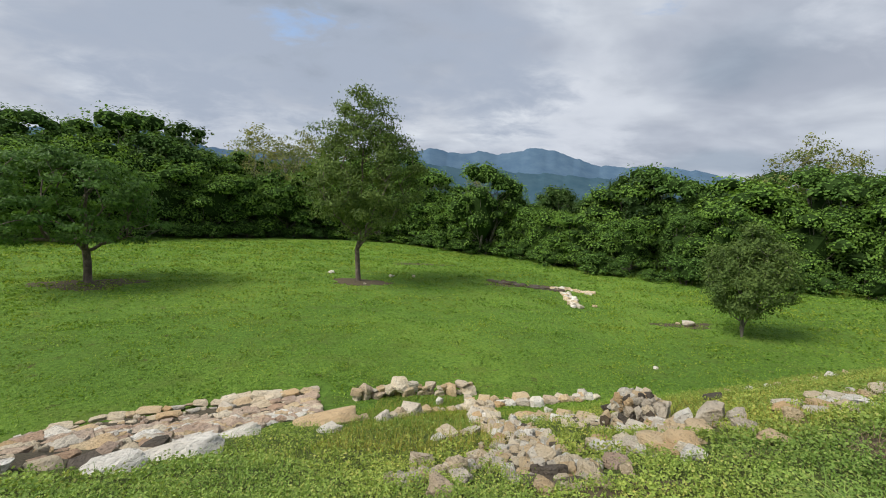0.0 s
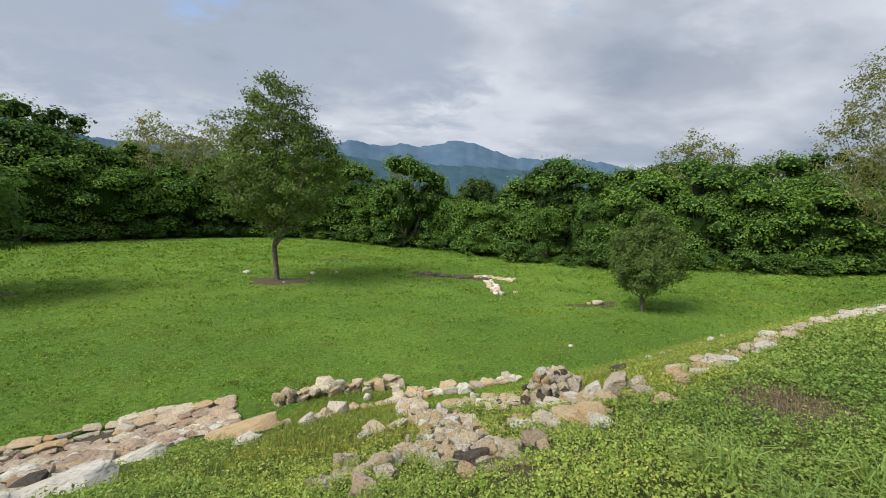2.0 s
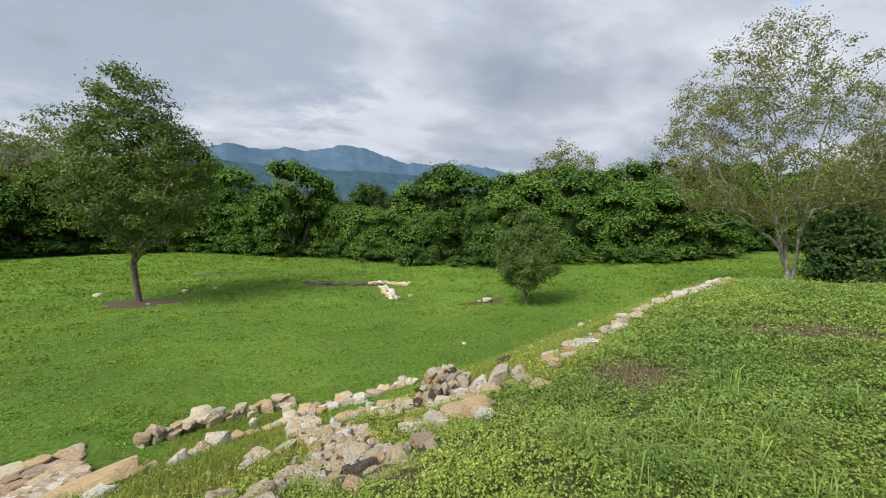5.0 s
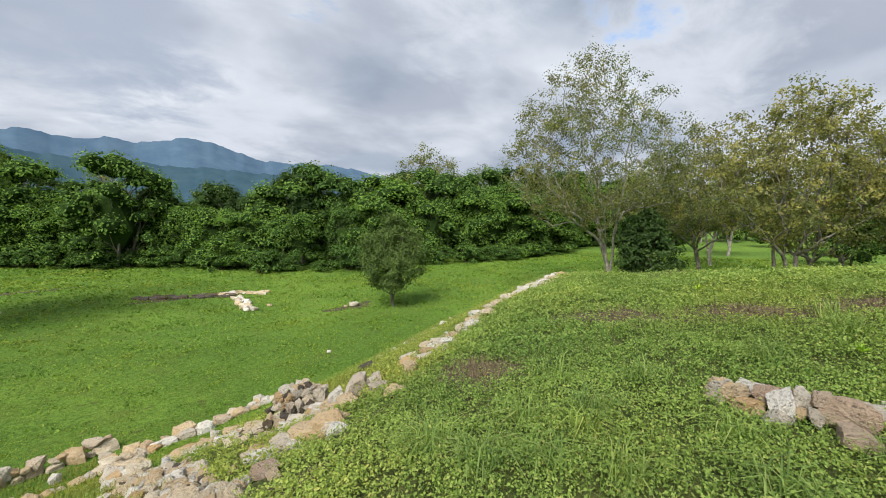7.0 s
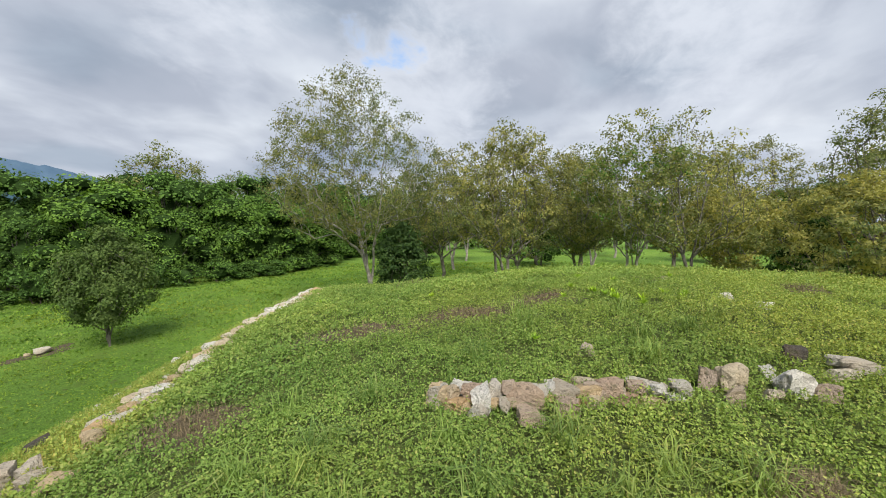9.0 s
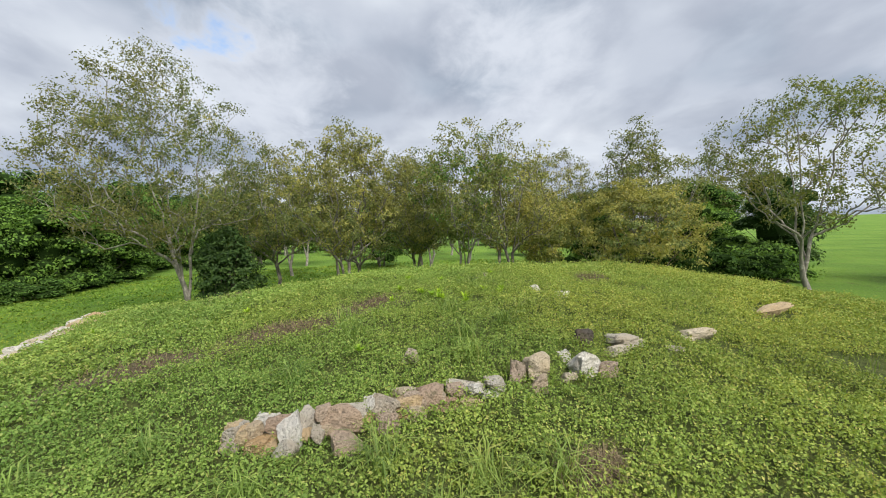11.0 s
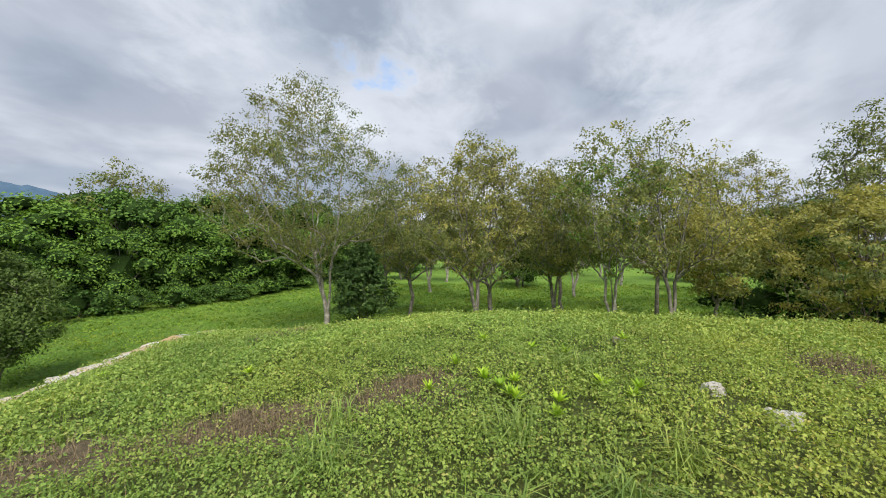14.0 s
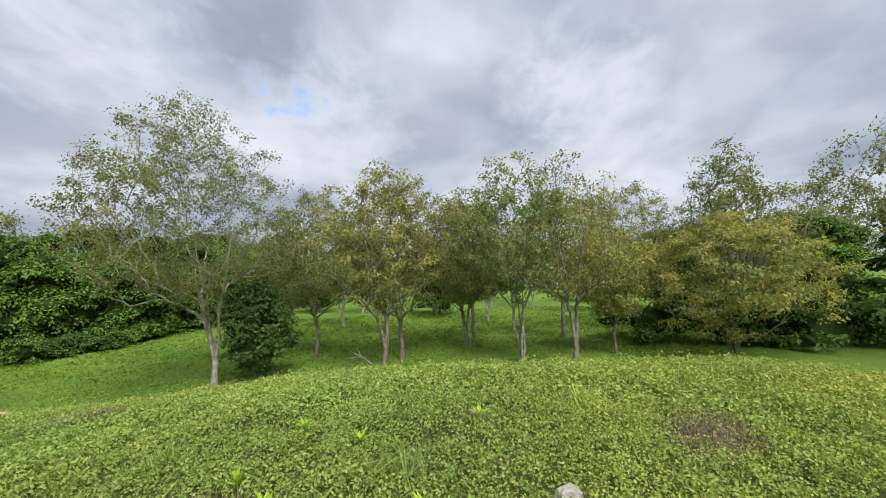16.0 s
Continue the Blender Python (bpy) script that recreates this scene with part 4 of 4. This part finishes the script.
def build_stones():
    rng = np.random.default_rng(17)
    # broad rubble wall along the foot of the mound
    wall = stone_thing("rubble_wall", "low broad ruined wall of pale and reddish rubble stones", "stone wall", -4.2, 7.0)
    mixed = [STONE, STONE_RED, STONE, STONE_PINK, STONE_WHITE, STONE_TAN, STONE_PINK, STONE_RED]
    bed_rows = [[between(on_line(WALL_INNER, k / 40), on_line(WALL_OUTER, k / 40), -0.02 + 1.02 * j / 14) for j in range(15)] for k in range(41)]
    bed(wall, rng, bed_rows, 0.035)
    for rank in range(12):
        f = 0.08 + 0.92 * rank / 11
        line = [between(on_line(WALL_INNER, k / 9), on_line(WALL_OUTER, k / 9), f) for k in range(10)]
        stone_row(wall, rng, line, 0.31 if rank < 10 else 0.36, mixed if rank < 10 else [STONE, STONE_TAN, STONE_GREY, STONE], flatness=0.17, gap=0.84, rise=0.02)
    for k in range(110):
        x, y = between(on_line(WALL_INNER, rng.uniform(0, 1)), on_line(WALL_OUTER, rng.uniform(0, 1)), rng.uniform(0.05, 0.98))
        stone(wall, rng, x, y, rng.uniform(0.10, 0.2), rng.uniform(0.04, 0.08), mixed[int(rng.integers(8))], z=float(land_z(x, y)) + 0.035, tilt=0.3)
    stone_row(wall, rng, WALL_INNER[:-1], 0.24, [STONE_WHITE, STONE, STONE_PINK, STONE_DARK], flatness=0.25, gap=1.0)
    for x, y, w, h, m in WALL_BLOCKS:
        stone(wall, rng, x, y, w * (1.2 if m is STONE_TAN else 0.95), h * 0.34, m, fine=True, turn=0.75, deep=w * 0.55, sink=0.8, tilt=0.08)
    # ruined stairway down the front of the mound
    stair = stone_thing("ruined_stairway", "ruined stone stairway with grassed treads and pale kerb stones", "stairway", 0.2, 6.0)
    pale = [STONE, STONE_WHITE, STONE, STONE_GREY, STONE_TAN]
    stone_row(stair, rng, STEP_A, 0.30, [STONE_GREY, STONE, STONE, STONE_TAN], flatness=0.6)
    stone_row(stair, rng, STEP_A, 0.30, [STONE, STONE_GREY, STONE_TAN], flatness=0.5, rise=0.16)
    stone_row(stair, rng, STEP_A_END, 0.30, pale, across=2, width=0.5, flatness=0.5)
    stone_row(stair, rng, STEP_B, 0.32, [STONE, STONE, STONE_WHITE, STONE_TAN], flatness=0.42)
    stone_row(stair, rng, STEP_C, 0.26, [STONE, STONE_WHITE], flatness=0.32)
    stone_row(stair, rng, STEP_D, 0.13, [STONE_GREY, STONE, STONE_WHITE, STONE], across=3, width=0.28, flatness=0.5)
    stone_row(stair, rng, OUT_R, 0.30, pale, across=2, width=0.5, flatness=0.5)
    stone_row(stair, rng, ROW_E, 0.22, pale, across=3, width=0.6, flatness=0.30)
    stone_row(stair, rng, ROW_F, 0.22, [STONE, STONE_WHITE, STONE_TAN, STONE], across=4, width=0.5, flatness=0.42)
    bed(stair, rng, strip(PIT, 40, 7, 0.62), 0.03)
    bed(stair, rng, strip(ROW_E, 30, 5, 0.5), 0.02)
    stone_row(stair, rng, PIT, 0.13, [STONE, STONE_TAN, STONE_WHITE, STONE_GREY, STONE], across=5, width=0.66, flatness=0.6)
    for x, y, w, h, m in STEP_STONES + STEP_HEAD:
        stone(stair, rng, x, y, min(w, 0.24), min(h * 0.6, 0.14), m, fine=True)
    # STONE_DARK counts twice here, to put the hollow's shade into the stones
    for k in range(80):
        x, y = on_line(PIT, rng.uniform(0, 1))
        w = rng.uniform(0.06, 0.15)
        stone(stair, rng, x + rng.normal() * 0.2, y + rng.normal() * 0.12, w, w * 0.7, [STONE, STONE_TAN, STONE, STONE_GREY, STONE_DARK, STONE_DARK][int(rng.integers(6))], tilt=0.5)
    # heap of stones at the stair's side
    pile = stone_thing("stone_heap", "heap of pitted grey and white stones", "stone heap", 2.55, 5.05)
    for k in range(110):
        level = (k / 110) ** 0.8
        reach = 0.48 * (1 - level * 0.75)
        t = rng.uniform(0, 6.3)
        r = reach * math.sqrt(rng.uniform(0.15, 1))
        x, y = 2.55 + r * 1.15 * math.cos(t), 5.05 + r * math.sin(t)
        w = rng.uniform(0.08, 0.17)
        stone(pile, rng, x, y, w, w * 0.75, [STONE_GREY, STONE, STONE_WHITE, STONE_TAN, STONE_DARK][int(rng.integers(5))], z=float(land_z(2.55, 5.05)) - 0.05 + level * 0.42, tilt=0.6, fine=True)
    stone(pile, rng, 2.40, 5.15, 0.24, 0.22, STONE_WHITE, z=float(land_z(2.55, 5.05)) + 0.24, fine=True, sink=0.2)
    stone(pile, rng, 2.76, 4.92, 0.30, 0.28, STONE_GREY, z=float(land_z(2.55, 5.05)) + 0.10, fine=True, sink=0.3)
    for x, y, w, h, m in PILE_SIDE:
        ob = stone(None, rng, x, y, w, h * 0.75, m, fine=True)
        ob.name = "boulder"
        tagged(ob, "weathered pale stone half sunk beside the stone heap", "stone", "stones beside the heap")
    # kerb along the mound's edge
    kerb = stone_thing("stone_kerb", "line of pale flat kerb stones along the mound's edge", "stone kerb", 6.5, 4.8)
    stone_row(kerb, rng, RIM, 0.24, [STONE, STONE_TAN, STONE_WHITE, STONE, STONE_WHITE], across=3, width=0.56, flatness=0.24, gap=0.86)
    stone_row(kerb, rng, RIM[3:], 0.28, [STONE_WHITE, STONE, STONE_WHITE], flatness=0.15, gap=1.0, rise=0.02)
    foot = stone_thing("slope_stones", "thin line of small pale stones along the grassy slope", "stones", 7.2, 8.0)
    stone_row(foot, rng, SLOPE_FOOT, 0.20, [STONE, STONE_WHITE, STONE_TAN], flatness=0.4, gap=2.2)
    # row of facing stones on the mound
    row = stone_thing("facing_stone_row", "exposed row of facing stones in the mound's greenery", "stone row", 3.9, 0.0)
    for x, y, w, h, m in MOUND_ROW_A:
        stone(row, rng, x, y, w * 1.0, h * 0.72, m, fine=True, turn=1.57 + rng.normal() * 0.2, deep=0.2, sink=0.3, tilt=0.10)
    for course in range(2):
        f = 0.0
        while f < 1.0:
            wide = rng.uniform(0.11, 0.24)
            f += wide * 0.5 / 1.75
            x, y = 3.72 + 0.30 * f + rng.normal() * 0.02 + 0.05 * course, 0.84 - 1.75 * f
            stone(row, rng, x, y, wide, rng.uniform(0.055, 0.085), [STONE, STONE_PINK, STONE_WHITE, STONE_TAN, STONE_RED, STONE_GREY][int(rng.integers(6))], z=float(land_z(x, y)) + 0.065 * course,
                  fine=True, deep=0.17, turn=1.57 + rng.normal() * 0.12, sink=0.4, tilt=0.07)
            f += wide * 0.46 / 1.75
    second = stone_thing("facing_stone_row", "broken end of the stone row with a large white stone", "stone row", 4.4, -1.8)
    for x, y, w, h, m in MOUND_ROW_B:
        stone(second, rng, x, y, w * 0.95, h * 0.8, m, fine=True, turn=1.57 + rng.normal() * 0.25, deep=min(w * 0.7, 0.2), sink=0.25, tilt=0.1)
    for x, y, w, h, m in LOOSE + LOOSE_TOP:
        ob = stone(None, rng, x, y, w, h * 0.65, m, fine=True, sink=0.4)
        ob.name = "stone"
        tagged(ob, "small pale stone showing through the low greenery", "stone", "stones in the greenery")
    # low ruin out in the meadow
    ruin = stone_thing("foundation_ruin", "low meadow foundation ruin with painted-dark shadow side and pale rubble", "ruin", 7.0, 28.5)
    # the low wall's shadow side, painted by dark stones
    stone_row(ruin, rng, ((3.4, 31.2), (6.0, 30.0), (8.6, 29.2)), 0.40, [STONE_DARK], across=3, width=1.0, flatness=0.3)
    stone_row(ruin, rng, ((7.7, 29.6), (9.4, 29.8), (10.5, 28.7)), 0.36, [STONE, STONE_WHITE, STONE_TAN], across=3, width=0.9, flatness=0.4)
    stone_row(ruin, rng, ((8.6, 28.6), (8.3, 26.2), (8.0, 24.2)), 0.36, [STONE, STONE_WHITE, STONE_TAN, STONE_GREY], across=2, width=0.7, flatness=0.45)
    for x, y, w, m in ((9.28, 24.69, 0.34, STONE), (12.7, 20.9, 0.75, STONE_GREY), (12.3, 21.1, 0.3, STONE), (-3.6, 29.8, 0.5, STONE_WHITE), (-2.1, 30.4, 0.4, STONE), (-8.0, 30.0, 0.5, STONE_WHITE), (7.5, 13.9, 0.2, STONE_WHITE), (-4.9, 26.3, 0.25, STONE_WHITE)):
        ob = stone(None, rng, x, y, w, w * 0.35, m, sink=0.3)
        ob.name = "stone"
        tagged(ob, "lone flat stone lying in the meadow grass", "stone", "stones in the meadow")


build_stones()


# ---- low growth ----
def patch_mesh(name, x, y, rx, ry, turn, material_, seed):
    """A thin uneven sheet of bare ground, draped on the land."""
    rng = np.random.default_rng(seed)
    rings, spokes = 7, 36
    edge = 1 + 0.22 * np.sin(np.arange(spokes) * 2 * math.pi / spokes * 3 + seed) + rng.normal(size=spokes) * 0.10
    verts, faces = [], []
    for r in range(rings + 1):
        for k in range(spokes):
            t = 2 * math.pi * k / spokes
            u, v = rx * edge[k] * r / rings * math.cos(t), ry * edge[k] * r / rings * math.sin(t)
            px, py = x + u * math.cos(turn) - v * math.sin(turn), y + u * math.sin(turn) + v * math.cos(turn)
            verts.append((px, py, float(surface_z(px, py)) + 0.018 * (1 - (r / rings) ** 3) - 0.004 * (r == rings) + rng.normal() * 0.003))
    for r in range(rings):
        for k in range(spokes):
            a, b = r * spokes + k, r * spokes + (k + 1) % spokes
            faces.append((a, b, b + spokes, a + spokes))
    return mesh_from(name, verts, faces, [material_], smooth=True)


BARE_SIZE = ((0.34, 0.85, 0.3), (0.30, 0.75, 0.2), (0.32, 0.46, 0.4), (0.14, 0.24, 0.5), (0.36, 0.7, 0.0), (0.32, 0.38, 0.4), (0.30, 0.65, 0.5), (0.28, 0.55, 0.5))


def blades(at, way, length, width, curl, rng):
    """Arching grass blades of three faces each, from roots at, leaning along way."""
    n = len(at)
    side = np.cross(way, (0, 0, 1.0))
    side /= np.linalg.norm(side, axis=1)[:, None] + 1e-9
    L, W, C = length[:, None], width[:, None], curl[:, None]
    up = np.array([0, 0, 1.0])
    p1 = at + (up * 0.55 + way * 0.16 * C) * L
    p2 = at + (up * (0.92 - 0.25 * C) + way * 0.62 * C) * L
    verts = np.stack([at - side * W * 0.5, at + side * W * 0.5, p1 - side * W * 0.42, p1 + side * W * 0.42, p2], 1).reshape(-1, 3)
    i = np.arange(n)[:, None] * 5
    faces = np.concatenate([i + [0, 1, 3], i + [0, 3, 2], i + [2, 3, 4]], 1).reshape(-1, 3)
    return verts, faces


def level_ways(rng, n):
    t = rng.uniform(0, 2 * math.pi, n)
    return np.stack([np.cos(t), np.sin(t), np.zeros(n)], 1)


def in_bare(x, y):
    """How far a place lies inside the bare spots (below 1: inside)."""
    least = np.full(np.shape(x), 9.0)
    for (bx, by), (rx, ry, turn) in zip(BARE, BARE_SIZE):
        u, v = x - bx, y - by
        a, b = u * math.cos(turn) + v * math.sin(turn), -u * math.sin(turn) + v * math.cos(turn)
        least = np.minimum(least, np.hypot(a / rx, b / ry))
    return least


def on_stone(x, y):
    """Where stones leave no room for plants."""
    hit = np.zeros(np.shape(x), bool)
    for group in (MOUND_ROW_A, MOUND_ROW_B, STEP_HEAD, STEP_STONES, WALL_BLOCKS, PILE_SIDE, LOOSE, LOOSE_TOP):
        for sx, sy, w, *_ in group:
            hit |= np.hypot(x - sx, y - sy) < w * 0.36
    hit |= np.hypot(x - 2.55, y - 5.05) < 0.55
    for line, wide in ((STEP_A, 0.12), (STEP_A_END, 0.2), (STEP_B, 0.1), (STEP_C, 0.06), (STEP_D, 0.08), (OUT_R, 0.15), (ROW_E, 0.16), (ROW_F, 0.14), (PIT, 0.26), (RIM, 0.13), (WALL_INNER, 0.22)):
        for (xa, ya), (xb, yb) in zip(line, line[1:]):
            dx, dy = xb - xa, yb - ya
            f = np.clip(((x - xa) * dx + (y - ya) * dy) / (dx * dx + dy * dy), 0, 1)
            hit |= np.hypot(x - xa - f * dx, y - ya - f * dy) < wide
    for k in range(9):
        (xa, ya), (xb, yb) = on_line(WALL_INNER, k / 8), on_line(WALL_OUTER, k / 8)
        dx, dy = xb - xa, yb - ya
        f = np.clip(((x - xa) * dx + (y - ya) * dy) / (dx * dx + dy * dy), 0, 1)
        hit |= np.hypot(x - xa - f * dx, y - ya - f * dy) < 0.45
    return hit


def build_cover():
    rng = np.random.default_rng(23)
    # creeping leafy plants over the mound, thickest on its top, in uneven cushions
    n = 330000
    x, y = rng.uniform(-4.5, 12.5, n), rng.uniform(-7.5, 9.0, n)
    beyond = y - rim_y(x)
    along_walk = np.clip((x * 4.3 - y * 1.6) / 21.05, 0, 1)
    far = np.hypot(x - along_walk * 4.3, y + along_walk * 1.6)
    keep = rng.uniform(size=n) < np.where(beyond < 0, 1.0, np.exp(-beyond / 2.2)) * np.clip(1.25 - far / 14, 0.3, 1)
    keep &= rng.uniform(size=n) < np.clip((in_bare(x, y) - 0.45) * 1.5, 0.16, 1)
    keep &= ~on_stone(x, y) & ~((x < 1.5) & (y < 0.5)) & ~((y < -4.0) & (x < 4.5))
    keep &= ~((x > -1.5) & (x < 1.0) & (y > 4.0) & (y < 10.5) & (rng.uniform(size=n) < 0.6))
    cushion = 0.55 * bumps(x, y, 0.17, 2.0) + 0.45 * bumps(y, x, 0.42, 5.0)
    keep &= rng.uniform(size=n) < 0.80 + 0.5 * cushion
    x, y, far, cushion = x[keep], y[keep], far[keep], cushion[keep]
    near = far < 3.6
    per = np.where(near, 8, 4)
    root = np.repeat(np.arange(len(x)), per)
    m = len(root)
    tall = (0.060 + 0.055 * cushion + rng.uniform(0, 0.035, len(x)) + 0.06 * (rng.uniform(size=len(x)) < 0.05) + 0.16 * np.exp(-((x - 9.4) ** 2) / 1.2 - (y + 4.8) ** 2 / 3.0))[root] * rng.uniform(0.3, 1.1, m)
    t, r = rng.uniform(0, 2 * math.pi, m), rng.uniform(0.005, 0.05, m)
    at = np.stack([x[root] + r * np.cos(t), y[root] + r * np.sin(t), surface_z(x, y)[root] + np.maximum(tall, 0.008)], 1)
    a, b, nrm = turned(rng, m, np.array([0.0, 0.0, 1.0]), 0.5)
    length = rng.uniform(0.013, 0.027, m) * np.where(near, 1.0, 1.5)[root]
    v, f = leaf_mesh(at, a, b, nrm, length, length * rng.uniform(0.5, 0.8, m))
    tagged(new("creeper_cover", mesh_from("creeper_cover", v, f, [LEAF_COVER])), "dense low creeping green leaves over the mound", "ground cover", kind="stuff")
    # single grass blades between them
    n = 42000
    x, y = rng.uniform(-3, 11, n), rng.uniform(-6, 9, n)
    keep = ~on_stone(x, y) & (in_bare(x, y) > 0.8)
    x, y = x[keep], y[keep]
    at = np.stack([x, y, surface_z(x, y) - 0.005], 1)
    v, f = blades(at, level_ways(rng, len(x)), rng.uniform(0.06, 0.20, len(x)), rng.uniform(0.003, 0.006, len(x)), rng.uniform(0.5, 1.9, len(x)), rng)
    tagged(new("grass_blades", mesh_from("grass_blades", v, f, [GRASS])), "scattered thin grass blades among the creeper", "grass", kind="stuff")
    # meadow turf
    n = 440000
    d = 8.5 + 52 * rng.uniform(size=n) ** 1.6
    t = np.radians(rng.uniform(-52, 118, n))
    x, y = d * np.sin(t), d * np.cos(t)
    low = mound_z(x, y) < meadow_z(x, y) + 1.3
    x, y, d = x[low], y[low], d[low]
    keep = ~on_stone(x, y) & (rng.uniform(size=len(x)) < 0.65 + 0.5 * bumps(x, y, 1.3, 3.0)) & (np.hypot((x + 5.4) / 1.7, (y - 26.9) / 1.4) > 1)
    x, y, d = x[keep], y[keep], d[keep]
    m = len(x)
    length = rng.uniform(0.03, 0.075, m) * (1.0 + 0.55 * bumps(x, y, 0.38, 1.0) + 0.35 * bumps(x, y, 1.1, 7.0)) * np.clip(d / 13, 1, 3.6)
    at = np.stack([x, y, surface_z(x, y) + length * 0.25], 1)
    a, b, nrm = turned(rng, m, np.array([0.0, 0.0, 1.0]), 0.45)
    v, f = leaf_mesh(at, a, b, nrm, length, length * rng.uniform(0.25, 0.6, m))
    tagged(new("meadow_turf", mesh_from("meadow_turf", v, f, [GRASS])), "short uneven bright green meadow turf", "grass", kind="stuff")
    # dry yellow grass on the slope
    n = 18000
    x = np.where(np.arange(n) < 12000, rng.uniform(2.8, 11, n), rng.uniform(-1.4, 1.1, n))
    y = np.where(np.arange(n) < 12000, rim_y(x) + rng.uniform(0.3, 4.5, n), rng.uniform(4.2, 10.3, n))
    at = np.stack([x, y, surface_z(x, y)], 1)
    v, f = blades(at, level_ways(rng, n), rng.uniform(0.05, 0.17, n), rng.uniform(0.005, 0.010, n), rng.uniform(0.3, 1.1, n), rng)
    tagged(new("dry_slope_grass", mesh_from("dry_slope_grass", v, f, [SERE_GRASS])), "thin straw-coloured grass on the mound's slope", "grass", kind="stuff")


def build_tufts():
    rng = np.random.default_rng(31)
    for n, (x, y) in enumerate(TUFTS):
        k = 80
        at = np.stack([rng.normal(size=k) * 0.06, rng.normal(size=k) * 0.06, np.full(k, -0.02)], 1)
        long = rng.uniform(0.12, 0.36, k)
        v, f = blades(at, level_ways(rng, k), long, rng.uniform(0.005, 0.010, k), rng.uniform(0.9, 2.3, k), rng)
        ob = new("grass_tuft", mesh_from("grass_tuft", v, f, [LEAF_COVER]))
        ob.location = (x, y, float(surface_z(x, y)))
        tagged(ob, "tuft of long arching green grass blades", "grass tuft", "grass tufts on the mound")
    for n, (x, y) in enumerate(SHOOTS):
        k = 26
        t, lift = rng.uniform(0, 2 * math.pi, k), rng.uniform(0.25, 1.2, k)
        way = np.stack([np.cos(t) * np.cos(lift), np.sin(t) * np.cos(lift), np.sin(lift)], 1)
        size = rng.uniform(0.05, 0.10, k)
        nrm = np.cross(way, np.cross(way, (0, 0, 1.0)))
        nrm /= -np.linalg.norm(nrm, axis=1)[:, None] - 1e-9
        v, f = leaf_mesh(way * size[:, None] * 0.5 + [0, 0, 0.07], way, np.cross(nrm, way), nrm, size, size * 0.24, 0.1)
        stem, faces = [], []
        tube([(0, 0, -0.03), (0, 0, 0.03), (0, 0, 0.09)], [0.004, 0.0035, 0.002], 4, stem, faces)
        ob = empty("lime_shoot", x, y, float(surface_z(x, y)))
        tagged(ob, "bright yellow-green leafy shoot above the creeper", "weed", "lime shoots on the mound")
        part("leaf_star", mesh_from("leaf_star", v, f, [LEAF_LIME]), ob)
        part("stem", mesh_from("stem", stem, faces, [LEAF_COVER]), ob)
    for n, ((x, y), (rx, ry, turn)) in enumerate(zip(BARE, BARE_SIZE)):
        ob = empty("bare_patch", x, y, float(surface_z(x, y)))
        tagged(ob, "bare brown soil patch with dry stems", "soil patch", "bare patches on the mound")
        me = patch_mesh("soil", x, y, rx, ry, turn, SOIL, 40 + n)
        me.transform(Matrix.Translation((-x, -y, -ob.location.z)))
        part("soil", me, ob)
        k = 420
        u, v_ = rng.normal(size=k) * rx * 0.45, rng.normal(size=k) * ry * 0.45
        px, py = x + u * math.cos(turn) - v_ * math.sin(turn), y + u * math.sin(turn) + v_ * math.cos(turn)
        at = np.stack([px - x, py - y, surface_z(px, py) - ob.location.z + 0.005], 1)
        v, f = blades(at, level_ways(rng, k), rng.uniform(0.05, 0.16, k), rng.uniform(0.003, 0.006, k), rng.uniform(1.3, 2.6, k), rng)
        tagged(part("dry_litter", mesh_from("dry_litter", v, f, [STRAW]), ob), kind="stuff")
    # bare earth, except the ruin's patch (5.8, 30.3): painted shade along its wall
    for x, y, rx, ry in ((-5.4, 26.9, 1.9, 1.4), (-18.3, 21.2, 2.6, 1.8), (12.6, 20.9, 1.5, 0.7), (-1.5, 37.5, 3.2, 0.6), (5.8, 30.3, 3.0, 0.75), (2.4, 3.0, 0.3, 0.12), (1.25, 2.55, 0.4, 0.22)):
        me = patch_mesh("bare_ground", x, y, rx, ry, 0.1, SOIL, int(x * 7) % 19)
        tagged(new("bare_ground", me), "brown patch in the meadow: bare earth, at the ruin painted shade", "soil patch", "bare patches in the meadow")


build_cover()
build_tufts()
